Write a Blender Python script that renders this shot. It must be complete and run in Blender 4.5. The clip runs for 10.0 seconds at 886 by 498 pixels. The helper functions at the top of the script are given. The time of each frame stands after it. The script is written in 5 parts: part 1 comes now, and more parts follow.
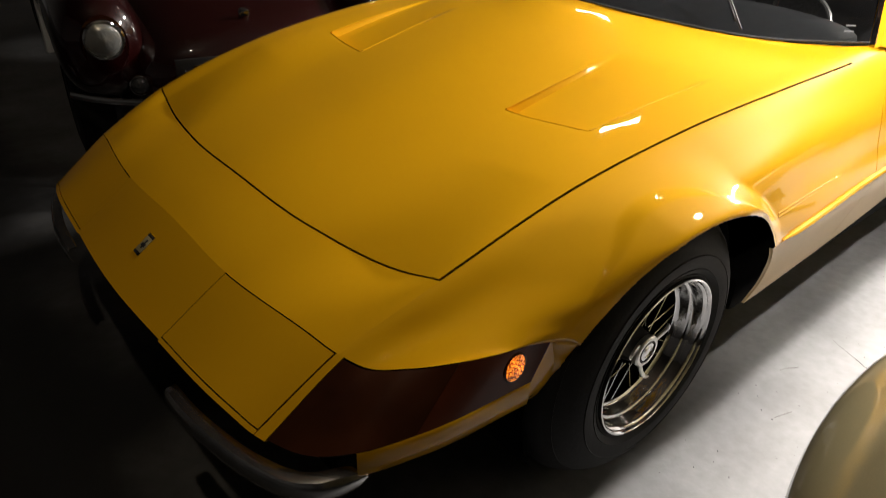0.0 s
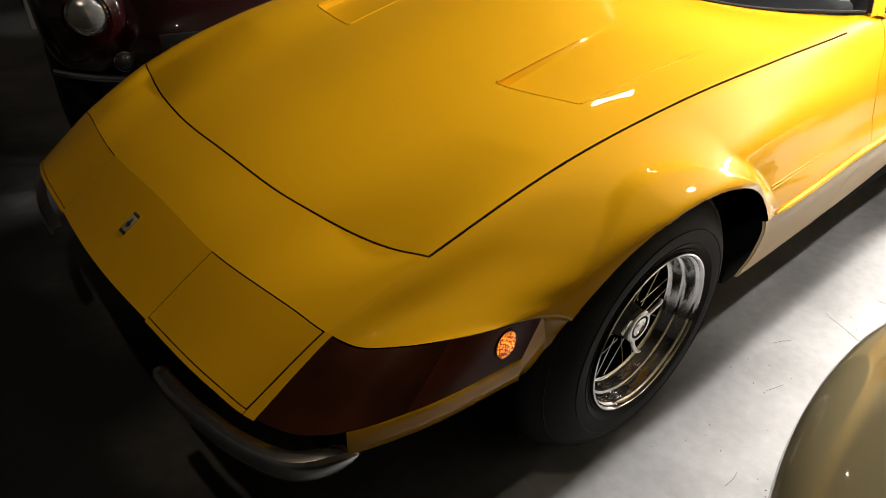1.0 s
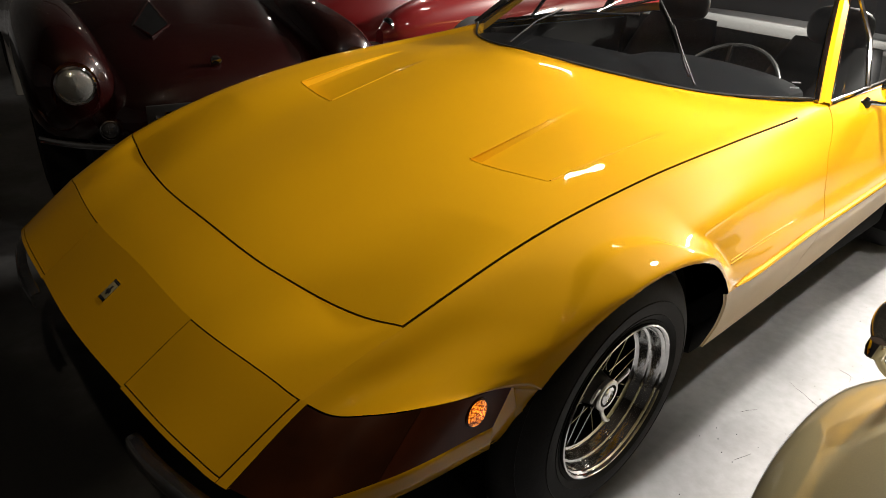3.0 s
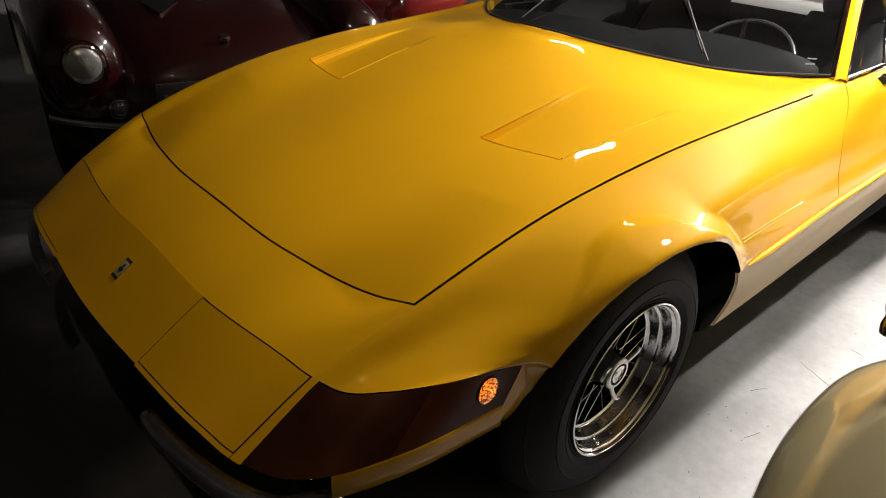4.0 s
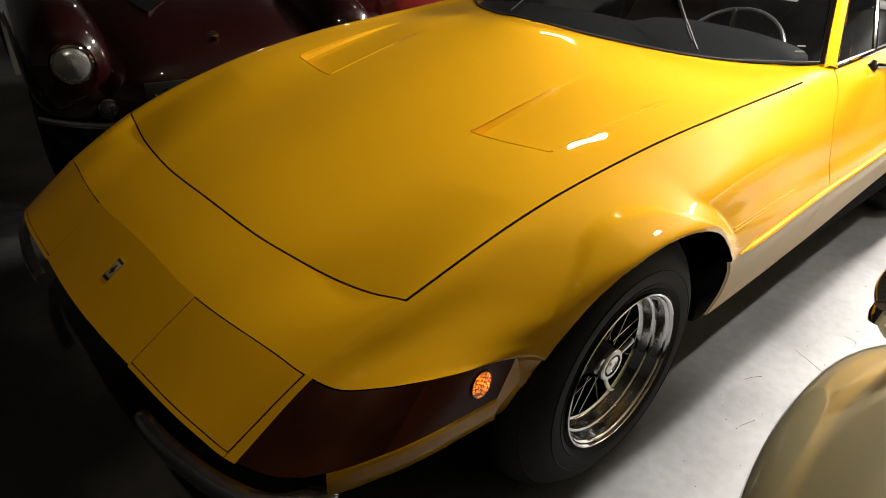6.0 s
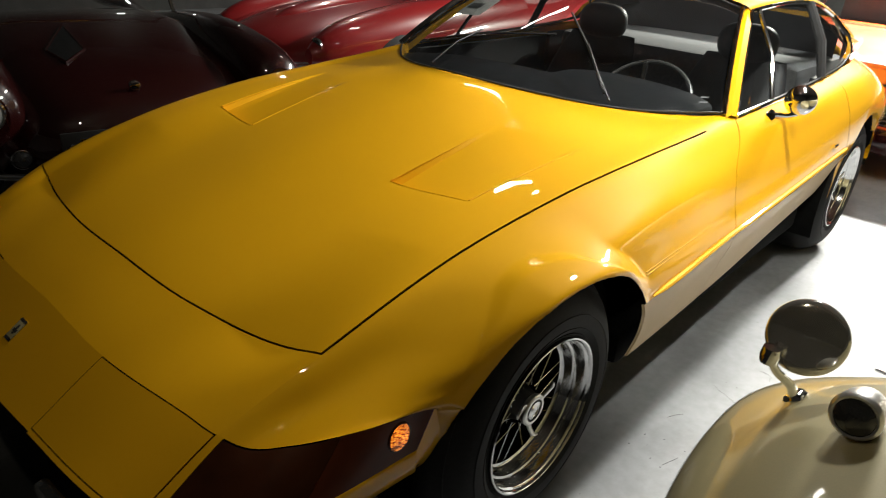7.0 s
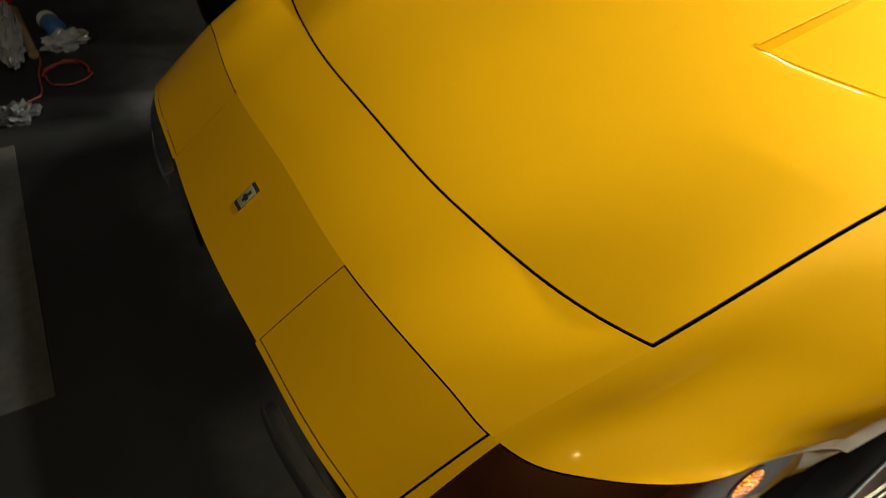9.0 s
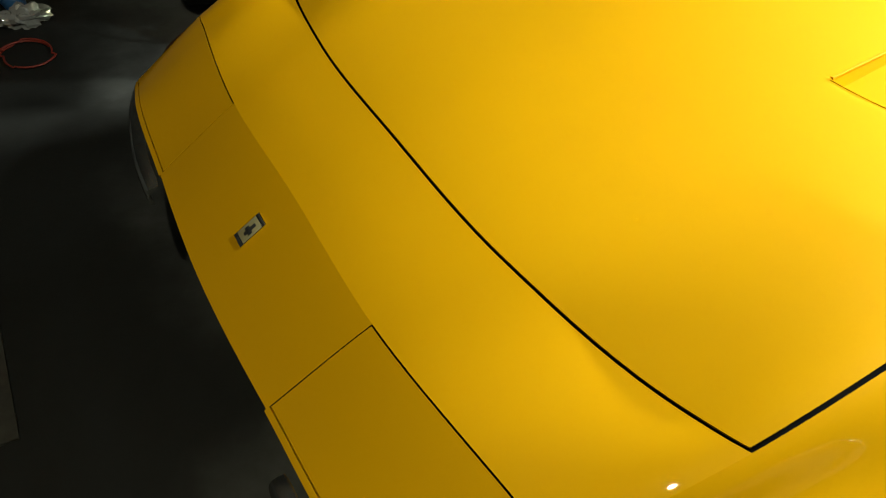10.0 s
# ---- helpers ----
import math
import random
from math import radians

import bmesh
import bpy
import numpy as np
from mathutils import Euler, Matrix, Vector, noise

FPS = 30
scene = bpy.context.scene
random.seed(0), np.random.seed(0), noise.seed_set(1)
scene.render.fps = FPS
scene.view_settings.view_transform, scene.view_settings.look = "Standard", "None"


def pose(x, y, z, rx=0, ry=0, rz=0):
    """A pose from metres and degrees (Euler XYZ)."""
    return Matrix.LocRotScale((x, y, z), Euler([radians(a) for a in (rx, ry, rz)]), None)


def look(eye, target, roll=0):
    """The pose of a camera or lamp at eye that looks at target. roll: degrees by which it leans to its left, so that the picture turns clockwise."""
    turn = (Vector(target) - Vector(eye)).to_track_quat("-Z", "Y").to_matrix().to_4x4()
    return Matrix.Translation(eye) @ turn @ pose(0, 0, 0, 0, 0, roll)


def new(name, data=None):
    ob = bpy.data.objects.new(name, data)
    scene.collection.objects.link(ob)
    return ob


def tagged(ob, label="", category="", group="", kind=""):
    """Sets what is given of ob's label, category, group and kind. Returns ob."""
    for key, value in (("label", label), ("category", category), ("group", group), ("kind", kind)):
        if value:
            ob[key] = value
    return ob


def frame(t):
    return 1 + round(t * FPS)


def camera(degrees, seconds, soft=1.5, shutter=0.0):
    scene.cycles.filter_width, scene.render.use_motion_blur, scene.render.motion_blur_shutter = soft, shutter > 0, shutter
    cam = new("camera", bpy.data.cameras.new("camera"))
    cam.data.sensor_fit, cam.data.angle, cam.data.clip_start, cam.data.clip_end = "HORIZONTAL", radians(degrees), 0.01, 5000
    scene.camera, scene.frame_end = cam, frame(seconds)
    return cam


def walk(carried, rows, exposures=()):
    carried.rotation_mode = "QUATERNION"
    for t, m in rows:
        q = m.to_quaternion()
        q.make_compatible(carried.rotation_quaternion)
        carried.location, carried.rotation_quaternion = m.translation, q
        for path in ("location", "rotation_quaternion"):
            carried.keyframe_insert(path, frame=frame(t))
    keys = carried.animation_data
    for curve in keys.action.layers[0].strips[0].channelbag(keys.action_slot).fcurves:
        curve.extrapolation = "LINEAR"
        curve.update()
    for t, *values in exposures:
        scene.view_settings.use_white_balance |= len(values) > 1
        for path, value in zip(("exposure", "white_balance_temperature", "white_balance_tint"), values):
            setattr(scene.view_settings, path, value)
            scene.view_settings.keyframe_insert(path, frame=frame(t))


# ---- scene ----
cam = camera(66.29, 10.0, 0.85, 0.5)
PATH = [
    (0.0, look((-0.1709, -1.3758, 1.2640), (0.3997, -0.7328, 0.7532), 2.91)),
    (0.5, look((-0.1606, -1.3690, 1.2491), (0.4055, -0.7473, 0.7078), 2.84)),
    (0.9, look((-0.1524, -1.3689, 1.2529), (0.4134, -0.7473, 0.7112), 2.68)),
    (1.5, look((-0.1727, -1.4076, 1.2608), (0.3871, -0.7580, 0.7464), 3.13)),
    (2.0, look((-0.1770, -1.4082, 1.2602), (0.3953, -0.7705, 0.7446), 3.78)),
    (2.2, look((-0.1655, -1.4126, 1.2799), (0.4255, -0.7672, 0.7959), 3.67)),
    (2.5, look((-0.1693, -1.4079, 1.2916), (0.4520, -0.7660, 0.8423), 4.21)),
    (4.0, look((-0.1774, -1.3997, 1.2862), (0.4236, -0.7624, 0.8039), 3.86)),
    (4.5, look((-0.1794, -1.3946, 1.2865), (0.4119, -0.7544, 0.7961), 3.88)),
    (5.0, look((-0.1756, -1.4003, 1.2833), (0.4174, -0.7664, 0.7869), 3.26)),
    (6.5, look((-0.1560, -1.4115, 1.2948), (0.4629, -0.7860, 0.8198), 2.59)),
    (6.8, look((-0.1418, -1.4259, 1.3014), (0.5231, -0.8226, 0.8610), 3.57)),
    (7.0, look((-0.1357, -1.4375, 1.3085), (0.5456, -0.8453, 0.8782), 4.14)),
    (7.2, look((-0.1309, -1.4386, 1.2990), (0.5574, -0.8456, 0.8810), 6.22)),
    (7.5, look((-0.1097, -1.4127, 1.3003), (0.5894, -0.8305, 0.8852), 5.78)),
    (7.8, look((-0.1049, -1.3360, 1.3081), (0.5835, -0.7467, 0.8853), 4.33)),
    (8.0, look((-0.1122, -1.2543, 1.2993), (0.5552, -0.6551, 0.8572), 2.59)),
    (8.2, look((-0.1311, -1.2017, 1.2756), (0.4912, -0.6025, 0.7720), 2.31)),
    (8.5, look((-0.0889, -1.0807, 1.2442), (0.4237, -0.5095, 0.6031), 3.75)),
    (8.7, look((-0.0571, -1.0176, 1.2433), (0.4027, -0.4184, 0.5880), 3.42)),
    (9.0, look((0.0121, -0.9437, 1.2237), (0.3848, -0.3155, 0.5408), 2.50)),
    (9.5, look((0.0335, -0.8306, 1.1954), (0.3837, -0.2484, 0.4616), 3.86)),
    (9.8, look((0.0092, -0.7704, 1.2069), (0.4061, -0.1827, 0.5019), 5.93)),
    (10.0, look((0.0054, -0.7459, 1.2019), (0.4139, -0.1659, 0.4973), 6.93)),
]
EXPOSURES = [(0.0, -0.58, 6500, 14), (0.6, -0.5, 6500, 14), (1.1, -0.45, 6500, 13), (1.5, -0.46, 6500, 13), (2.0, -0.46, 6500, 13), (2.5, -0.55, 6500, 13), (5.0, -0.57, 6500, 14), (6.5, -0.62, 6400, 10), (7.0, -0.75, 6180, 7), (7.5, -0.97, 6080, 5), (8.0, -1.0, 6150, 8), (8.5, -0.66, 6500, 14), (9.0, 0.24, 6500, 1), (9.5, 0.68, 6400, -7), (10.0, 0.7, 6300, -12)]
walk(cam, PATH, EXPOSURES)

# ---- world and lamps ----
world = bpy.data.worlds.new("world")
scene.world = world
world.use_nodes = True
world.node_tree.nodes["Background"].inputs[0].default_value = (0.9, 0.95, 1.0, 1)
world.node_tree.nodes["Background"].inputs[1].default_value = 0.02


def lamp(kind, name, place, target, power, size, size_y=0.0, colour=(1, 0.93, 0.82)):
    data = bpy.data.lights.new(name, kind)
    data.energy, data.color = power, colour
    if kind == "AREA":
        data.shape, data.size, data.size_y = "RECTANGLE", size, size_y or size
    else:
        data.shadow_soft_size = size
    ob = new(name, data)
    ob.matrix_world = look(place, target)
    return ob


pendant = lamp("SPOT", "pendant_lamp", (2.4, -0.98, 2.75), (2.3, -1.0, 0), 590, 0.09, 0, (1, 0.95, 0.88))
pendant.data.spot_size, pendant.data.spot_blend = radians(116), 1.0
for turn in (-44, -62):
    lamp("AREA", "ceiling_tube", (3.55, 1.45, 2.8), (3.55, 1.45, 0), 6.5, 0.44, 0.075).matrix_world = pose(3.55, 1.45, 2.8, 0, 0, turn)
lamp("AREA", "ceiling_lamp", (7.3, -0.6, 3.2), (6.6, -0.6, 0), 2300, 1.2, 0.2)
# unseen spots added to brighten the red car, post, near flank and rear
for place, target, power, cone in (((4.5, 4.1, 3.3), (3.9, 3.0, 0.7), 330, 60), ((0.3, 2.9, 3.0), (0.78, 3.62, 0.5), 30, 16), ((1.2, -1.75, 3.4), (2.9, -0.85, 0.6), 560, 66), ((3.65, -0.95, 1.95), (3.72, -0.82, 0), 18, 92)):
    sp = lamp("SPOT", "added_spot", place, target, power, 0.06)
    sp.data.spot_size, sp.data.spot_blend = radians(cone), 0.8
# unseen points added only to put glints on the dark cars
for place in ((3.7, 7.2, 2.0), (5.2, 6.8, 2.3)):
    lamp("POINT", "glint_lamp", place, (0, 0, 0), 7, 0.05)
lamp("POINT", "bulb", (-0.28, -0.95, 2.9), (0, 0, 0), 47, 0.03, 0, (1, 0.84, 0.60))


# ---- materials ----
def material(name, base, rough=0.5, metal=0.0, coat=0.0, grain=0.0, grain_scale=60.0, stain=0.0, stain_scale=2.5,
             bump=0.0, bump_scale=120.0, coat_rough=0.03, **extra):
    m = bpy.data.materials.new(name)
    m.use_nodes = True
    nt = m.node_tree
    b = nt.nodes["Principled BSDF"]
    b.inputs["Base Color"].default_value = (*base, 1)
    b.inputs["Roughness"].default_value = rough
    b.inputs["Metallic"].default_value = metal
    b.inputs["Coat Weight"].default_value = coat
    b.inputs["Coat Roughness"].default_value = coat_rough
    for key, value in extra.items():
        b.inputs[key.replace("_", " ")].default_value = value
    if grain or stain or bump:
        co = nt.nodes.new("ShaderNodeTexCoord")
        colour = None
        for amount, scale, detail in ((grain, grain_scale, 4), (stain, stain_scale, 6)):
            if not amount:
                continue
            n = nt.nodes.new("ShaderNodeTexNoise")
            n.inputs["Scale"].default_value, n.inputs["Detail"].default_value = scale, detail
            nt.links.new(co.outputs["Object"], n.inputs["Vector"])
            ramp = nt.nodes.new("ShaderNodeMapRange")
            ramp.inputs[1].default_value, ramp.inputs[2].default_value = 0.3, 0.7
            ramp.inputs[3].default_value, ramp.inputs[4].default_value = 1 - amount, 1 + amount * 0.6
            nt.links.new(n.outputs["Fac"], ramp.inputs[0])
            mix = nt.nodes.new("ShaderNodeMix")
            mix.data_type, mix.blend_type = "RGBA", "MULTIPLY"
            mix.inputs["Factor"].default_value = 1
            if colour is None:
                mix.inputs["A"].default_value = (*base, 1)
            else:
                nt.links.new(colour, mix.inputs["A"])
            nt.links.new(ramp.outputs[0], mix.inputs["B"])
            colour = mix.outputs["Result"]
        if colour is not None:
            nt.links.new(colour, b.inputs["Base Color"])
        if bump:
            n = nt.nodes.new("ShaderNodeTexNoise")
            n.inputs["Scale"].default_value, n.inputs["Detail"].default_value = bump_scale, 6
            nt.links.new(co.outputs["Object"], n.inputs["Vector"])
            bp = nt.nodes.new("ShaderNodeBump")
            bp.inputs["Strength"].default_value, bp.inputs["Distance"].default_value = bump, 0.004
            nt.links.new(n.outputs["Fac"], bp.inputs["Height"])
            nt.links.new(bp.outputs[0], b.inputs["Normal"])
    return m


YELLOW = material("yellow_paint", (0.70, 0.360, 0.004), 0.5, coat=1.0, Coat_IOR=1.36, Specular_IOR_Level=0.03, grain=0.03, grain_scale=900, stain=0.04, stain_scale=1.7)
# body-yellow panels with the pale floor's reflection put into their colour
SILL = material("yellow_paint_floor_sheen", (0.60, 0.45, 0.25), 0.5, coat=0.2, Specular_IOR_Level=0.2, grain=0.05, grain_scale=300, stain=0.1, stain_scale=3)
UNDER = material("underbody_black", (0.006, 0.006, 0.006), 0.9, Specular_IOR_Level=0.05, grain=0.3, grain_scale=40)
RUBBER = material("tyre_rubber", (0.007, 0.007, 0.007), 0.7, Specular_IOR_Level=0.25, grain=0.25, grain_scale=90, bump=0.15)
TRIM = material("black_rubber_trim", (0.012, 0.012, 0.012), 0.5, grain=0.2)
CHROME = material("chrome", (0.80, 0.80, 0.79), 0.06, 1.0, grain=0.12, grain_scale=30)
BUMPER = material("weathered_chrome", (0.82, 0.82, 0.81), 0.2, 1.0, grain=0.15, grain_scale=40)
ALLOY = material("polished_alloy", (0.74, 0.74, 0.73), 0.10, 1.0, grain=0.14, grain_scale=60, bump=0.12, bump_scale=70)
BROWN = material("brown_plexiglass", (0.050, 0.014, 0.0045), 0.35, coat=0.2, Specular_IOR_Level=0.1, grain=0.25, grain_scale=6, stain=0.3, stain_scale=9)
BROWNRED = material("red_brown_plexiglass", (0.085, 0.020, 0.007), 0.35, coat=0.12, Specular_IOR_Level=0.1, grain=0.2, grain_scale=12)
# the reflector is no lamp: its returned light is put in as emission
AMBER = material("amber_reflector_glow", (0.45, 0.10, 0.008), 0.15, coat=1.0, grain=0.4, grain_scale=300, bump=0.8, bump_scale=420, Emission_Color=(1.0, 0.24, 0.015, 1), Emission_Strength=0.55)
LEATHER = material("black_leather", (0.014, 0.014, 0.016), 0.5, Specular_IOR_Level=0.3, grain=0.2, grain_scale=80, bump=0.2)
RIMGRIP = material("varnished_wheel_rim", (0.05, 0.05, 0.05), 0.25, coat=0.6, grain=0.2)
CLOTH = material("grey_cloth", (0.12, 0.12, 0.125), 0.9, grain=0.2, grain_scale=90)
DASH = material("dashboard_suede", (0.007, 0.0075, 0.009), 0.85, Specular_IOR_Level=0.1, grain=0.25, grain_scale=50)
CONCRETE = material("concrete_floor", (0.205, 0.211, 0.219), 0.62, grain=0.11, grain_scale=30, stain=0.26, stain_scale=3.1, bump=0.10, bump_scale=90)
CEILING = material("grey_ceiling", (0.06, 0.058, 0.055), 0.85, grain=0.1, grain_scale=8, stain=0.2)
DARKWALL = material("dark_wall", (0.035, 0.034, 0.033), 0.8, grain=0.2, grain_scale=12, stain=0.3)
MAROON = material("dark_red_paint", (0.012, 0.0012, 0.0012), 0.35, coat=1.0, Coat_IOR=1.8, coat_rough=0.015, Specular_IOR_Level=0.08, grain=0.04, grain_scale=600)
RED = material("red_paint", (0.15, 0.007, 0.008), 0.35, coat=1.0, Coat_IOR=1.8, coat_rough=0.015, Specular_IOR_Level=0.15, grain=0.04, grain_scale=600)
ORANGE = material("orange_red_paint", (0.62, 0.10, 0.025), 0.4, coat=1.0, grain=0.04, grain_scale=600)
OLIVE = material("olive_beige_paint", (0.29, 0.255, 0.138), 0.4, coat=1.0, grain=0.06, grain_scale=500, stain=0.06)
LENS = material("headlamp_glass", (0.42, 0.43, 0.41), 0.14, 0.7, coat=1.0, bump=0.35, bump_scale=90)
WHITE = material("white_paper", (0.78, 0.77, 0.74), 0.8, grain=0.05)
PALEGREY = material("grey_card", (0.30, 0.30, 0.29), 0.85, grain=0.06)
INK = material("black_ink", (0.03, 0.03, 0.03), 0.7)
DARKCHROME = material("tarnished_chrome", (0.45, 0.44, 0.42), 0.06, 1.0, grain=0.25, grain_scale=25)
SMOKE = material("dark_lamp_glass", (0.03, 0.03, 0.03), 0.15, coat=1.0, grain=0.2)
BLUE = material("blue_plastic", (0.05, 0.16, 0.42), 0.35, grain=0.1)
REDCABLE = material("red_rubber", (0.26, 0.03, 0.02), 0.5, grain=0.1)
CARDBOARD = material("brown_cardboard", (0.24, 0.15, 0.085), 0.85, grain=0.15, grain_scale=60)
BOARD = material("dusty_grey_board", (0.052, 0.050, 0.046), 0.85, grain=0.2, grain_scale=40, stain=0.3, stain_scale=5)
FOIL = material("clear_plastic_film", (0.55, 0.56, 0.58), 0.12, 0.5, grain=0.3, grain_scale=20, bump=0.6, bump_scale=40)
SATIN = material("brushed_nickel", (0.72, 0.71, 0.68), 0.30, 0.9, grain=0.1, grain_scale=80)
GOLD = material("pale_gold_enamel", (0.62, 0.55, 0.30), 0.3, 0.4, coat=1.0)


def unlit_floor(m, x0, x1, low):
    """Darken the concrete towards low x, painting in the unlit floor, with a ragged edge."""
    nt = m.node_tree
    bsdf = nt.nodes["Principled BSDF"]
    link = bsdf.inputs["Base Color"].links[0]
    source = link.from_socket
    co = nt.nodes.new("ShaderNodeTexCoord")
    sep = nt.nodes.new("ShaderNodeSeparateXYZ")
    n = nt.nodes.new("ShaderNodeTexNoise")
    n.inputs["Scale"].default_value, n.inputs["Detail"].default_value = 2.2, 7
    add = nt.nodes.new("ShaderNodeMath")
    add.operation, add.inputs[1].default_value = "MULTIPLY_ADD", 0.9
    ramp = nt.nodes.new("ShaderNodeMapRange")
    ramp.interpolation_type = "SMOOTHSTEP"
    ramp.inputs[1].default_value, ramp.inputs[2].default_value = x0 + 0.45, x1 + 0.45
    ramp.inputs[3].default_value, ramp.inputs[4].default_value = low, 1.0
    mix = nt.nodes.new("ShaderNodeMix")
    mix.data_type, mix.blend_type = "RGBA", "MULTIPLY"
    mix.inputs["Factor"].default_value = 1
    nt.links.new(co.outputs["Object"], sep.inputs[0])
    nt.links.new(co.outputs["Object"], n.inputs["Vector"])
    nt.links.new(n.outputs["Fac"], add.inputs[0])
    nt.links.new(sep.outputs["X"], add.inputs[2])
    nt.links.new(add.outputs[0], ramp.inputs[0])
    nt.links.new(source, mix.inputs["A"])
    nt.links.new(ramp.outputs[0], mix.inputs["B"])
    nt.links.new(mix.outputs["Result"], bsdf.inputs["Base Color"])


unlit_floor(CONCRETE, 0.0, 0.62, 0.055)


def smudges(m, low, high, scale):
    """Wiped-dust haze: the clear coat's gloss varies in streaks, with fine dust on it."""
    nt = m.node_tree
    bsdf = nt.nodes["Principled BSDF"]
    co = nt.nodes.new("ShaderNodeTexCoord")
    mp = nt.nodes.new("ShaderNodeMapping")
    mp.inputs["Rotation"].default_value = (0.2, 0.1, 0.7)
    mp.inputs["Scale"].default_value = (1.0, 3.2, 1.0)
    n = nt.nodes.new("ShaderNodeTexNoise")
    n.inputs["Scale"].default_value, n.inputs["Detail"].default_value, n.inputs["Distortion"].default_value = scale, 8, 1.2
    ramp = nt.nodes.new("ShaderNodeMapRange")
    ramp.inputs[1].default_value, ramp.inputs[2].default_value = 0.45, 0.78
    ramp.inputs[3].default_value, ramp.inputs[4].default_value = low, high
    nt.links.new(co.outputs["Object"], mp.inputs[0])
    nt.links.new(mp.outputs[0], n.inputs["Vector"])
    nt.links.new(n.outputs["Fac"], ramp.inputs[0])
    nt.links.new(ramp.outputs[0], bsdf.inputs["Coat Roughness"])


smudges(YELLOW, 0.015, 0.075, 4.0)
smudges(MAROON, 0.01, 0.06, 5.0)
smudges(OLIVE, 0.015, 0.10, 5.0)


def cells(m, scale, low, high):
    """Break a reflector's added glow up into small prisms."""
    nt = m.node_tree
    co = nt.nodes.new("ShaderNodeTexCoord")
    v = nt.nodes.new("ShaderNodeTexVoronoi")
    v.inputs["Scale"].default_value = scale
    n = nt.nodes.new("ShaderNodeTexNoise")
    n.inputs["Scale"].default_value = 45
    ramp = nt.nodes.new("ShaderNodeMapRange")
    ramp.inputs[1].default_value, ramp.inputs[2].default_value = 0.25, 0.75
    ramp.inputs[3].default_value, ramp.inputs[4].default_value = low, high
    mul = nt.nodes.new("ShaderNodeMath")
    mul.operation = "MULTIPLY"
    sub = nt.nodes.new("ShaderNodeMapRange")
    sub.inputs[1].default_value, sub.inputs[2].default_value = 0.2, 0.65
    sub.inputs[3].default_value, sub.inputs[4].default_value = 1.0, 0.04
    nt.links.new(co.outputs["Object"], v.inputs["Vector"])
    nt.links.new(co.outputs["Object"], n.inputs["Vector"])
    nt.links.new(v.outputs["Distance"], sub.inputs[0])
    nt.links.new(n.outputs["Fac"], ramp.inputs[0])
    nt.links.new(sub.outputs[0], mul.inputs[0])
    nt.links.new(ramp.outputs[0], mul.inputs[1])
    nt.links.new(mul.outputs[0], nt.nodes["Principled BSDF"].inputs["Emission Strength"])


cells(AMBER, 260.0, 0.2, 6.0)


def glass_material(name, tint, clear):
    m = bpy.data.materials.new(name)
    m.use_nodes = True
    nt = m.node_tree
    out = nt.nodes["Material Output"]
    nt.nodes.remove(nt.nodes["Principled BSDF"])
    t = nt.nodes.new("ShaderNodeBsdfTransparent")
    t.inputs[0].default_value = (*tint, 1)
    g = nt.nodes.new("ShaderNodeBsdfGlossy")
    g.inputs["Roughness"].default_value = 0.02
    lw = nt.nodes.new("ShaderNodeLayerWeight")
    lw.inputs[0].default_value = 0.5
    steep = nt.nodes.new("ShaderNodeMath")
    steep.operation = "POWER"
    steep.inputs[1].default_value = 5.0
    nt.links.new(lw.outputs["Facing"], steep.inputs[0])
    f = nt.nodes.new("ShaderNodeMath")
    f.operation = "MULTIPLY_ADD"
    f.inputs[1].default_value, f.inputs[2].default_value = 1 - clear, clear
    nt.links.new(steep.outputs[0], f.inputs[0])
    mix = nt.nodes.new("ShaderNodeMixShader")
    nt.links.new(f.outputs[0], mix.inputs[0])
    nt.links.new(t.outputs[0], mix.inputs[1])
    nt.links.new(g.outputs[0], mix.inputs[2])
    dust = nt.nodes.new("ShaderNodeBsdfDiffuse")
    dust.inputs[0].default_value = (0.6, 0.62, 0.64, 1)
    grime = nt.nodes.new("ShaderNodeTexNoise")
    grime.inputs["Scale"].default_value, grime.inputs["Detail"].default_value = 5.0, 8
    amount = nt.nodes.new("ShaderNodeMapRange")
    amount.inputs[1].default_value, amount.inputs[2].default_value = 0.3, 0.75
    amount.inputs[3].default_value, amount.inputs[4].default_value = 0.001, 0.006
    film = nt.nodes.new("ShaderNodeMixShader")
    nt.links.new(grime.outputs["Fac"], amount.inputs[0])
    nt.links.new(amount.outputs[0], film.inputs[0])
    nt.links.new(mix.outputs[0], film.inputs[1])
    nt.links.new(dust.outputs[0], film.inputs[2])
    nt.links.new(film.outputs[0], out.inputs[0])
    return m


GLASS = glass_material("car_glass", (0.80, 0.84, 0.82), 0.045)


# ---- mesh helpers ----


def empty(name, label="", category="", group="", place=(0, 0, 0)):
    ob = new(name)
    ob.location = place
    return tagged(ob, label, category, group)


def part(name, bm, mat, parent=None, label="", smooth=True, angle=35):
    me = bpy.data.meshes.new(name)
    bmesh.ops.recalc_face_normals(bm, faces=bm.faces)
    bm.to_mesh(me)
    bm.free()
    for p in me.polygons:
        p.use_smooth = smooth
    if smooth:
        me.set_sharp_from_angle(angle=radians(angle))
    me.materials.append(mat)
    ob = new(name, me)
    if parent is not None:
        ob.parent = parent
    return tagged(ob, label)


def thing(name, bm, mat, label, category, group="", kind="", smooth=True):
    return tagged(part(name, bm, mat, None, label, smooth), "", category, group, kind)


